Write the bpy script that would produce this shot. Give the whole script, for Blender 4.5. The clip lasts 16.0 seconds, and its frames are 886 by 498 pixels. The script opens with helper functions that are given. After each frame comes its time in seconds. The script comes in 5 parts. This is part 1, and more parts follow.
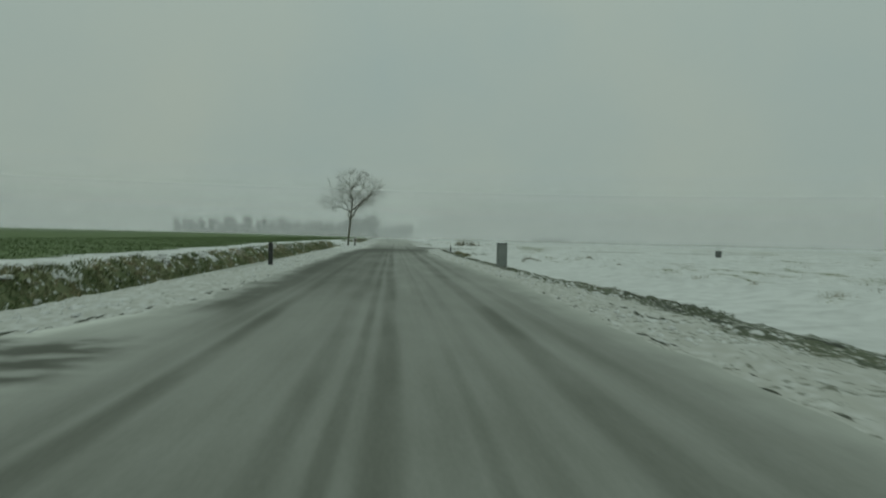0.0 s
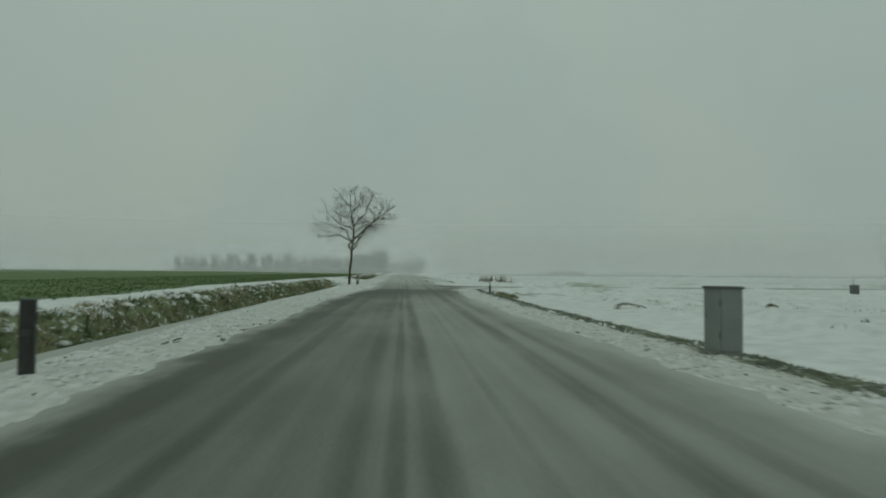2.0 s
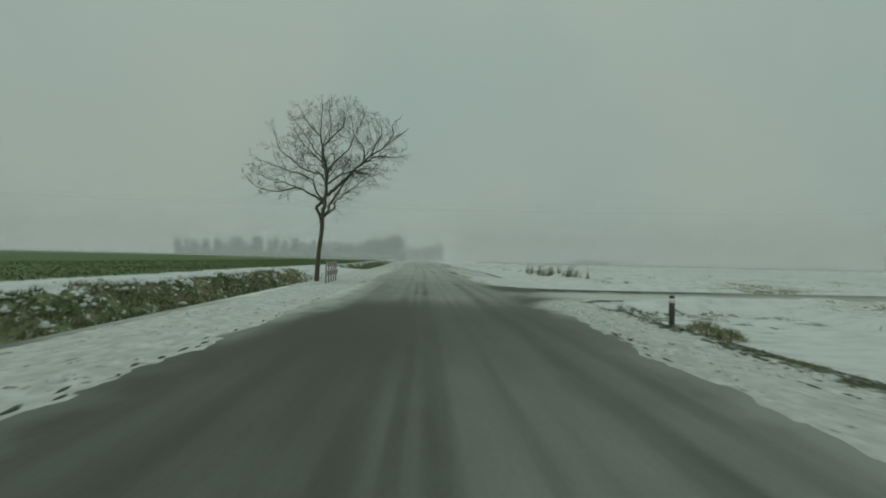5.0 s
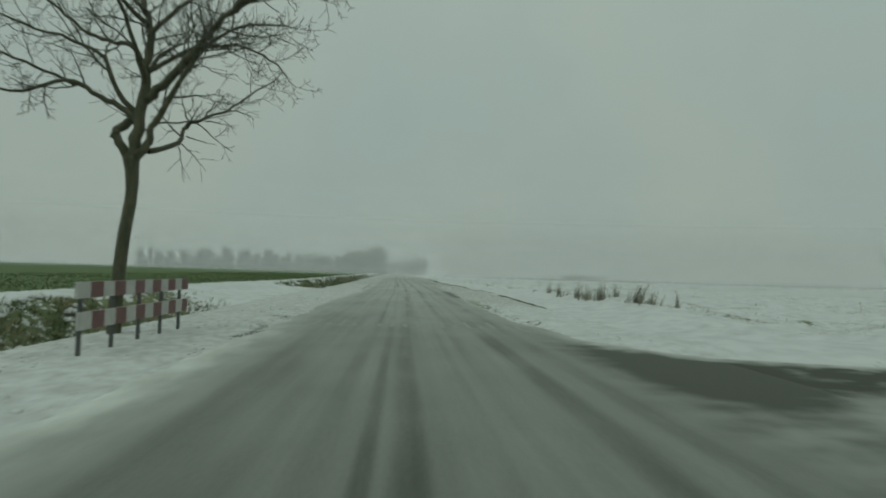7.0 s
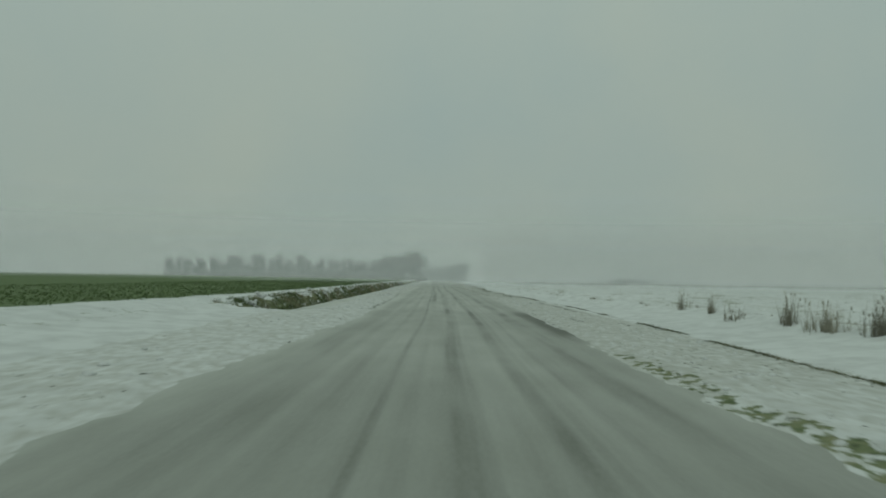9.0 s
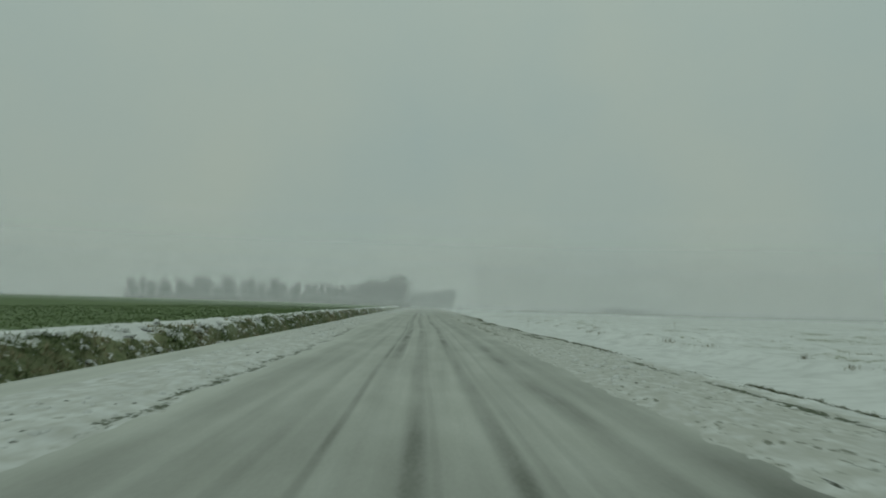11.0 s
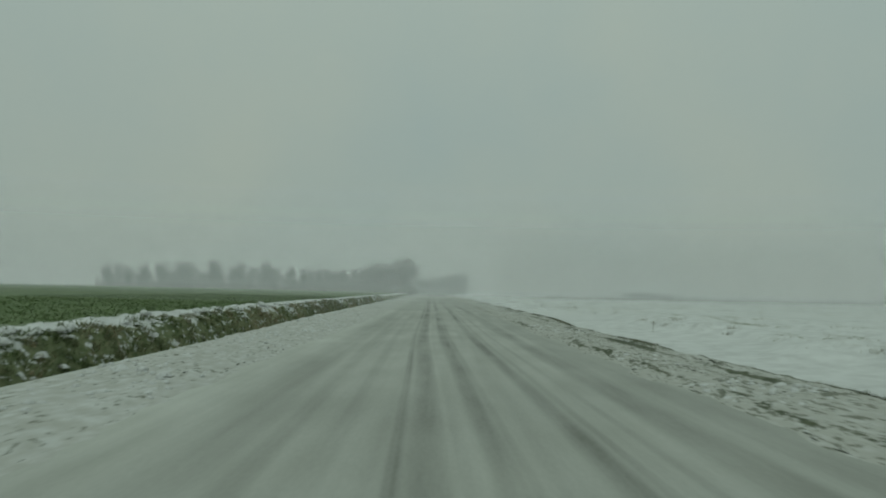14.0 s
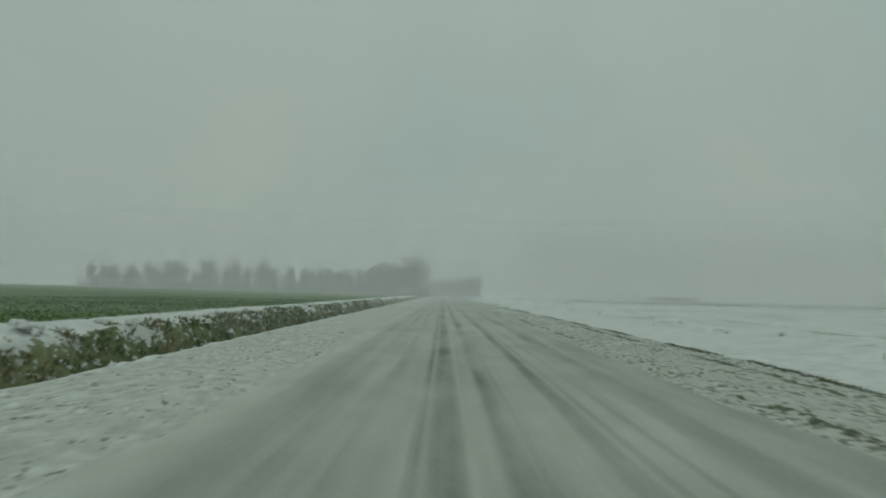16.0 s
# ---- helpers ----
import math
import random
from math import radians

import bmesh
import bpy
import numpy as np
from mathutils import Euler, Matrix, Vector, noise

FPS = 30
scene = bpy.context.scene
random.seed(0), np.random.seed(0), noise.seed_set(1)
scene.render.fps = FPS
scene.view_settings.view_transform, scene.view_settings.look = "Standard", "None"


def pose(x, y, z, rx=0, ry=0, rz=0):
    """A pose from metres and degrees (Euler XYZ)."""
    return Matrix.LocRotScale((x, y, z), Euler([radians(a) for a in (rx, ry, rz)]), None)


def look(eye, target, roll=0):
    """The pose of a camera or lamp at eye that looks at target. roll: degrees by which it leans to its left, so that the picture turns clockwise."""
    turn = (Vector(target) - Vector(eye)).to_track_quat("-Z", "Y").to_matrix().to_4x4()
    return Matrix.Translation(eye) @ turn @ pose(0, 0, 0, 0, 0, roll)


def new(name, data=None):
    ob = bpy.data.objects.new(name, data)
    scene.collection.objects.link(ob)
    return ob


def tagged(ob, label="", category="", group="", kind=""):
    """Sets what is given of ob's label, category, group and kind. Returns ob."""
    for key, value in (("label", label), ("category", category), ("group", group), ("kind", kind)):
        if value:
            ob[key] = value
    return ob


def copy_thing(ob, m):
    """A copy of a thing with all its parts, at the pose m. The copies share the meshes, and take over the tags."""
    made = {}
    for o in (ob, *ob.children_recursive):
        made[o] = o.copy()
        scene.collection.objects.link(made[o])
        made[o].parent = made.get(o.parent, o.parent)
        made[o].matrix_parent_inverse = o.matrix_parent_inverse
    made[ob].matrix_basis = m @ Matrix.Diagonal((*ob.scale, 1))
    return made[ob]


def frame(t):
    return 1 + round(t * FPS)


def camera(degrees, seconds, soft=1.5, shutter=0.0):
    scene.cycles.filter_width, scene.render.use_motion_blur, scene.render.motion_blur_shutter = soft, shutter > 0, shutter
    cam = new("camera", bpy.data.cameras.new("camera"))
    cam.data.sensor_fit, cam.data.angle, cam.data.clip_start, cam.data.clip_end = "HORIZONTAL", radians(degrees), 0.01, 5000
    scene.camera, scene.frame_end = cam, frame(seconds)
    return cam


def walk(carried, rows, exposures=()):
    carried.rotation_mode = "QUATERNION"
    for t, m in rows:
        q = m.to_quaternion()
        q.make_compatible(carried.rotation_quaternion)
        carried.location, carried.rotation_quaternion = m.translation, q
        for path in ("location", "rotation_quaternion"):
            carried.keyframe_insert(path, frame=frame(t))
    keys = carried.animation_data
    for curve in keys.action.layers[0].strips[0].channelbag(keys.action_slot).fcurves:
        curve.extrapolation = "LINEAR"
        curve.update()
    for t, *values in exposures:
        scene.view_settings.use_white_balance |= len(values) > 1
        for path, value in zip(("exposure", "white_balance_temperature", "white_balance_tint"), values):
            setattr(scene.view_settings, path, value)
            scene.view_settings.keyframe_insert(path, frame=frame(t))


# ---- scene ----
cam = camera(70.0, 16.0, soft=1.9, shutter=0.25)
PATH = [
    (0, (0.188, -3.274, 1.20), (0.9817, 6.6927, 1.0117), 1.36),
    (0.5, (0.092, 0.420, 1.20), (0.6068, 10.3923, 1.7381), 0.15),
    (1, (-0.015, 4.551, 1.20), (0.5645, 14.5210, 1.7107), 0.20),
    (1.5, (-0.102, 8.478, 1.20), (0.5604, 18.4478, 1.6094), 0.22),
    (2, (-0.118, 12.897, 1.20), (0.5062, 22.8714, 1.5578), 0.45),
    (2.5, (-0.088, 17.514, 1.20), (0.5732, 27.4849, 1.5782), 0.35),
    (3, (-0.094, 22.180, 1.20), (0.4534, 32.1560, 1.6141), 0.28),
    (3.5, (-0.131, 26.221, 1.20), (0.3946, 36.1978, 1.6421), 0.15),
    (3.7, (-0.132, 27.656, 1.20), (0.3527, 37.6365, 1.5868), 0.75),
    (5.8, (0.051, 46.034, 1.20), (0.3229, 56.0294, 1.3371), 1.00),
    (6, (0.063, 47.833, 1.20), (0.2819, 57.8296, 1.3409), 0.80),
    (6.5, (0.085, 52.391, 1.20), (0.3493, 62.3840, 1.4640), 1.46),
    (7, (0.069, 56.928, 1.20), (0.6882, 66.9015, 1.5825), 1.62),
    (7.5, (0.016, 61.422, 1.20), (0.4184, 71.4024, 1.6795), 1.87),
    (8, (-0.075, 65.998, 1.20), (-0.0429, 75.9827, 1.7522), 1.34),
    (8.2, (-0.101, 67.827, 1.20), (-0.1030, 77.8149, 1.6925), 0.86),
    (10.3, (0.607, 86.801, 1.20), (0.6133, 96.7908, 1.6511), 1.17),
    (10.5, (0.552, 88.567, 1.20), (0.5989, 98.5475, 1.8165), 1.41),
    (11, (0.396, 93.079, 1.20), (0.5842, 103.0384, 2.0819), 1.64),
    (11.5, (0.238, 97.594, 1.20), (0.5157, 107.5516, 2.0769), 1.56),
    (12, (0.121, 102.200, 1.20), (0.3340, 112.1637, 2.0196), 1.18),
    (12.5, (0.044, 106.582, 1.20), (0.2020, 116.5519, 1.9597), 0.80),
    (13, (-0.072, 111.066, 1.20), (-0.0305, 121.0390, 1.9312), 0.71),
    (13.5, (-0.254, 115.445, 1.20), (-0.2119, 125.4209, 1.8902), 0.68),
    (14, (-0.426, 120.179, 1.20), (-0.3562, 130.1567, 1.8643), 1.11),
    (14.5, (-0.585, 124.681, 1.20), (-0.4160, 134.6604, 1.8232), 1.39),
    (15, (-0.687, 129.369, 1.20), (-0.5821, 139.3467, 1.8558), 1.71),
    (15.5, (-0.787, 133.853, 1.20), (-0.8169, 143.8288, 1.8923), 1.39),
    (16, (-0.855, 138.584, 1.20), (-0.9658, 148.5584, 1.9001), 1.39),
]
walk(cam, [(t, look(eye, target, roll)) for t, eye, target, roll in PATH])

# ---------------------------------------------------------------- light
world = bpy.data.worlds.new("overcast_sky")
scene.world = world
world.use_nodes = True
wt = world.node_tree
wt.nodes.clear()
w_out = wt.nodes.new("ShaderNodeOutputWorld")
w_bg = wt.nodes.new("ShaderNodeBackground")
w_sky = wt.nodes.new("ShaderNodeTexSky")
w_sky.sky_type = "NISHITA"
w_sky.sun_disc = False
w_sky.sun_elevation = radians(48)
w_sky.sun_rotation = radians(200)
w_dim = wt.nodes.new("ShaderNodeMix")
w_dim.data_type = "RGBA"
w_dim.blend_type = "MULTIPLY"
w_dim.inputs[0].default_value = 1.0
w_dim.inputs[7].default_value = (0.08, 0.08, 0.08, 1)
w_cloud = wt.nodes.new("ShaderNodeTexNoise")
w_cloud.inputs["Scale"].default_value = 2.6
w_cloud.inputs["Detail"].default_value = 5.0
w_ramp = wt.nodes.new("ShaderNodeValToRGB")
w_ramp.color_ramp.elements[0].position = 0.3
w_ramp.color_ramp.elements[0].color = (0.287, 0.365, 0.336, 1)
w_ramp.color_ramp.elements[1].position = 0.7
w_ramp.color_ramp.elements[1].color = (0.328, 0.389, 0.335, 1)
w_mix = wt.nodes.new("ShaderNodeMix")
w_mix.data_type = "RGBA"
w_mix.inputs[0].default_value = 0.97      # thick cloud hides nearly all of the clear sky
wt.links.new(w_sky.outputs[0], w_dim.inputs[6])
wt.links.new(w_cloud.outputs["Fac"], w_ramp.inputs[0])
wt.links.new(w_dim.outputs[2], w_mix.inputs[6])
wt.links.new(w_ramp.outputs[0], w_mix.inputs[7])
w_co = wt.nodes.new("ShaderNodeTexCoord")
w_sep = wt.nodes.new("ShaderNodeSeparateXYZ")
w_up = wt.nodes.new("ShaderNodeMapRange")        # cloud grows lighter towards the zenith
for k, value in enumerate((0.0, 1.0, 0.915, 1.38)):
    w_up.inputs[k + 1].default_value = value
wt.links.new(w_co.outputs["Generated"], w_sep.inputs[0])
wt.links.new(w_co.outputs["Generated"], w_cloud.inputs["Vector"])
wt.links.new(w_sep.outputs["Z"], w_up.inputs[0])
wt.links.new(w_up.outputs[0], w_bg.inputs["Strength"])
wt.links.new(w_mix.outputs[2], w_bg.inputs[0])
wt.links.new(w_bg.outputs[0], w_out.inputs[0])

sun_data = bpy.data.lights.new("sun", "SUN")
sun_data.energy = 0.5
sun_data.angle = radians(70)
sun_data.color = (0.86, 1.0, 0.91)
sun = new("sun", sun_data)
sun.matrix_world = look((-40, -60, 110), (0, 20, 0))


# ---------------------------------------------------------------- numbers of the plan
def lattice(ix, iy, seed):
    n = (ix.astype(np.int64) * 374761393 + iy.astype(np.int64) * 668265263 + seed * 1442695041) & 0x7FFFFFFF
    n = ((n ^ (n >> 13)) * 1274126177) & 0x7FFFFFFF
    return ((n ^ (n >> 16)) & 0xFFFF) / 65535.0


def grain(x, y, seed=0):
    """Value noise, 0 to 1."""
    x0, y0 = np.floor(x), np.floor(y)
    fx, fy = x - x0, y - y0
    fx, fy = fx * fx * (3 - 2 * fx), fy * fy * (3 - 2 * fy)
    a, b = lattice(x0, y0, seed), lattice(x0 + 1, y0, seed)
    c, d = lattice(x0, y0 + 1, seed), lattice(x0 + 1, y0 + 1, seed)
    return (a * (1 - fx) + b * fx) * (1 - fy) + (c * (1 - fx) + d * fx) * fy


def rough(x, y, seed=0, octaves=3):
    total, weight, size = 0.0, 0.0, 1.0
    for k in range(octaves):
        total = total + size * grain(x * 2 ** k, y * 2 ** k, seed + k)
        weight += size
        size *= 0.5
    return total / weight


def smooth(v):
    v = np.clip(v, 0, 1)
    return v * v * (3 - 2 * v)


def centre(y):
    """The road's middle line: straight, then drawn a little to the left."""
    return 0.1 - 0.011 * 6 * np.logaddexp(0, (np.asarray(y, float) - 111) / 6)


def edge_left(y):
    return np.interp(y, (-3.2, 3.2, 6.0, 8.5, 37.5, 44.4, 54, 60, 72, 83.7, 95, 102.6, 113.8, 129, 147.1, 400),
                     (-4.6, -4.6, -3.7, -3.3, -3.35, -3.05, -2.95, -2.85, -2.75, -2.9, -2.4, -2.7, -2.75, -3.25, -2.95, -3.0))


def edge_right(y):
    return np.interp(y, (0.8, 13.9, 21.9, 32.1, 46.8, 52.8, 58, 66, 71.5, 73.5, 77, 84.5, 96, 110.4, 123.1, 149.3, 400),
                     (3.25, 3.55, 3.3, 2.9, 2.95, 3.3, 3.5, 3.3, 3.3, 2.9, 2.8, 2.84, 3.1, 3.05, 2.9, 2.75, 3.0))


def ditch_edge(y):
    return np.interp(y, (-3.2, 8.8, 13.9, 18.9, 24.9, 31.1, 39.7, 56, 66, 78, 97.8, 104.4, 111.3, 118.3, 131.1, 147.1, 400),
                     (-5.6, -5.45, -5.25, -4.95, -5.0, -5.2, -5.45, -4.95, -5.4, -5.4, -4.8, -4.6, -4.8, -5.1, -5.35, -5.7, -5.7))


def crest(y):
    return np.interp(y, (-3.2, 9.8, 15.9, 33.1, 49.2, 79.9, 97.8, 112.1, 119.2, 126, 136.3, 143.9, 149.3, 400),
                     (5.4, 5.5, 4.95, 4.4, 4.5, 5.1, 5.6, 5.4, 5.15, 4.92, 4.8, 4.75, 5.2, 5.25))


SIDE_Y, SIDE_HALF = 62.9, 3.15          # the side road's middle line and half its width


def road_gap(u, y):
    """Distance from the road's cleared surface, negative on it."""
    ragged = (rough(u * 1.5 + 9, y * 1.3, 3, 4) - 0.5) * 0.5
    a = np.maximum(edge_left(y) - u, u - edge_right(y)) + ragged * np.where((u < 0) & (y < 48), 1.3, 0.85)
    b = np.maximum(np.abs(y - SIDE_Y) - SIDE_HALF, 1.5 - u) + ragged * 0.5
    k = 5.0
    h = np.clip(0.5 + 0.5 * (b - a) / k, 0, 1)
    return b * (1 - h) + a * h - k * h * (1 - h), b


def profile(u, knots):
    z = knots[0][1]
    for (p0, z0), (p1, z1) in zip(knots[:-1], knots[1:]):
        z = z + (z1 - z0) * smooth((u - p0) / (p1 - p0))
    return z


def ditch_here(y):
    return 1 - smooth((y - 77.5) / 3.0) * (1 - smooth((y - 96.0) / 4.0))


def bank_top(y):
    y = np.asarray(y, float)
    top = np.interp(y, (-3.2, 19.9, 27.9, 43.2, 70, 115.5, 129, 400), (-8.6, -7.5, -7.7, -8.6, -8.4, -7.4, -8.0, -8.0)) + 0.35 * (rough(y * 0.35, y * 0 + 2, 21, 3) - 0.5)
    return np.maximum(np.minimum(top, ditch_edge(y) - 1.95), crop_edge(y) + 0.5)


def crop_edge(y):
    return np.interp(y, (-3.2, 34.2, 49.2, 79.9, 117.3, 147.1, 160.3, 400), (-9.3, -9.4, -10.5, -10.0, -8.2, -8.6, -9.2, -9.2))


def far_lip(y):
    """Far bank of the snow-filled ditch on the right."""
    y = np.asarray(y, float)
    return 11.0 + 1.1 * (rough(y * 0.16, y * 0 + 5, 23, 3) - 0.5) * 2


def calm(u, y):
    """Smooth drifted snow round the junction's far corner."""
    return np.where(u > 0, smooth((y - 60) / 3) * (1 - smooth((y - 78) / 6)), 0)


def height(x, y):
    u = x - centre(y)
    near, dip = ditch_edge(y), ditch_here(y)
    left = profile(-u, [(-edge_left(y), 0.0), (-edge_left(y) + np.where(np.abs(y - 57) < 11, 0.9, 0.45), 0.05), (-near - 0.3, 0.03), (-near + 0.95, 0.1 - 0.85 * dip),
                        (-near + 1.5, 0.14 - 0.96 * dip), (-bank_top(y), 0.22), (-bank_top(y) + 0.5, 0.33), (-crop_edge(y) + 0.1, 0.38), (60, 0.75), (900, 0.5)])
    top = crest(y)
    right = profile(u, [(edge_right(y), 0.0), (edge_right(y) + 0.4, 0.05), (top - 0.35, 0.02), (top, 0.03), (top + 0.5, -0.14),
                        (top + 1.9, -0.46), (top + 4.2, -0.42), (far_lip(y) - 0.3, -0.3), (far_lip(y) + 0.15, -0.12), (30, -0.2), (900, -0.15)])
    base = np.where(u < 0, left, right)
    gap, side = road_gap(u, y)
    base = np.where(u > 2, 0.04 + (base - 0.04) * smooth((side - 0.1) / np.where(y > SIDE_Y, 8.5, 1.8)), base)
    base = base + np.where(u > 2, 0.16 * np.exp(-((side - 2.6) / 1.6) ** 2) * (y > SIDE_Y) * smooth((u - 4.0) / 2.0), 0)
    verge = smooth(gap / 0.3) * (1 - smooth((np.abs(u) - 5.6) / 1.5))
    lumps = (rough(x * 3.0, y * 1.5, 40, 4) - 0.47) * 0.06 * verge
    lumps = lumps + np.maximum(0, rough(x * 5.5, y * 4.0, 60, 2) - 0.60) * 0.13 * verge
    lumps = lumps + (rough(x * 4.0, y * 0.8, 65, 3) - 0.5) * 0.035 * verge * (u > 0) * smooth((y - 70) / 12)
    lumps = lumps * (1 - 0.85 * calm(u, y)) * np.interp(y, (62, 72, 108, 124), (1.0, 0.55, 0.6, 0.95)) * np.where(u > 0, np.interp(y, (14, 20), (1.7, 1.0)), 1.0)
    drift = (rough(x * 0.16, y * 0.2, 70, 4) - 0.5) * 0.14 * smooth((np.abs(u) - 6) / 3)
    drift = drift + 0.24 * np.exp(-((u - 10.3) / 2.0) ** 2) * smooth((y - 76) / 6) * (1 - smooth((y - 104) / 8))
    lumps = lumps * (1 - 0.8 * (u < 0) * np.exp(-((y - 57) / 10) ** 2) * (1 - smooth((-u - 4.2) / 0.8)))
    drift = drift + np.maximum(0, rough(x * 0.45, y * 0.6, 75, 3) - 0.52) * 0.75 * smooth((u - 7.5) / 2.5) * (1 - smooth((u - 40) / 20))
    bank = smooth((-u + near - 0.1) / 0.5) * (1 - smooth((-u + bank_top(y) - 0.5) / 0.5)) * (u < 0)
    tussock = (rough(x * 3.2, y * 2.6, 80, 3) - 0.45) * 0.30 * bank * dip
    outside = base * smooth((gap + 0.02) / 0.4) + lumps + drift + tussock
    inside = -0.10 * smooth(-gap / 0.5) + (rough(x * 5, y * 3, 90, 2) - 0.5) * 0.02
    return np.where(gap > 0, outside, inside)


# ---------------------------------------------------------------- materials
def nodes_of(name):
    m = bpy.data.materials.new(name)
    m.use_nodes = True
    return m, m.node_tree, m.node_tree.nodes["Principled BSDF"]


def maths(tree, op, a, b=None, clamp=False):
    n = tree.nodes.new("ShaderNodeMath")
    n.operation, n.use_clamp = op, clamp
    for k, v in enumerate((a, b)):
        if v is None:
            continue
        if isinstance(v, (int, float)):
            n.inputs[k].default_value = v
        else:
            tree.links.new(v, n.inputs[k])
    return n.outputs[0]


def place(tree, scale=(1, 1, 1)):
    g = tree.nodes.new("ShaderNodeNewGeometry")
    m = tree.nodes.new("ShaderNodeMapping")
    m.inputs["Scale"].default_value = scale
    tree.links.new(g.outputs["Position"], m.inputs["Vector"])
    return m.outputs[0]


def cloudy(tree, scale, detail=3.0, stretch=(1, 1, 1)):
    n = tree.nodes.new("ShaderNodeTexNoise")
    n.inputs["Scale"].default_value = scale
    n.inputs["Detail"].default_value = detail
    tree.links.new(place(tree, stretch), n.inputs["Vector"])
    return n.outputs["Fac"]


def ramped(tree, fac, *stops):
    n = tree.nodes.new("ShaderNodeValToRGB")
    el = n.color_ramp.elements
    while len(el) < len(stops):
        el.new(0.5)
    for e, (p, c) in zip(el, stops):
        e.position = p
        e.color = (*c, 1) if len(c) == 3 else c
    tree.links.new(fac, n.inputs[0])
    return n.outputs[0]


def blended(tree, fac, a, b):
    n = tree.nodes.new("ShaderNodeMix")
    n.data_type = "RGBA"
    for k, v in ((0, fac), (6, a), (7, b)):
        if isinstance(v, (int, float)):
            n.inputs[k].default_value = v
        elif isinstance(v, tuple):
            n.inputs[k].default_value = (*v, 1)
        else:
            tree.links.new(v, n.inputs[k])
    return n.outputs[2]


def remap(tree, v, a, b, c=0.0, d=1.0):
    n = tree.nodes.new("ShaderNodeMapRange")
    n.interpolation_type = "SMOOTHSTEP"
    tree.links.new(v, n.inputs[0])
    for k, value in enumerate((a, b, c, d)):
        n.inputs[k + 1].default_value = value
    return n.outputs[0]


def layer(tree, name):
    n = tree.nodes.new("ShaderNodeAttribute")
    n.attribute_name = name
    return n.outputs["Fac"]


def bumped(tree, bsdf, h, strength=0.4, distance=0.03):
    n = tree.nodes.new("ShaderNodeBump")
    n.inputs["Strength"].default_value, n.inputs["Distance"].default_value = strength, distance
    tree.links.new(h, n.inputs["Height"])
    tree.links.new(n.outputs[0], bsdf.inputs["Normal"])


def surface(name, low, high, scale, roughness=0.8, bump=0.3, stretch=(1, 1, 1), metal=0.0, distance=0.01):
    m, t, b = nodes_of(name)
    f = cloudy(t, scale, 4, stretch)
    g = cloudy(t, scale * 7, 3, stretch)
    mixed = maths(t, "ADD", maths(t, "MULTIPLY", f, 0.65), maths(t, "MULTIPLY", g, 0.35))
    t.links.new(ramped(t, mixed, (0.3, low), (0.7, high)), b.inputs["Base Color"])
    b.inputs["Roughness"].default_value, b.inputs["Metallic"].default_value = roughness, metal
    bumped(t, b, g, bump, distance)
    return m


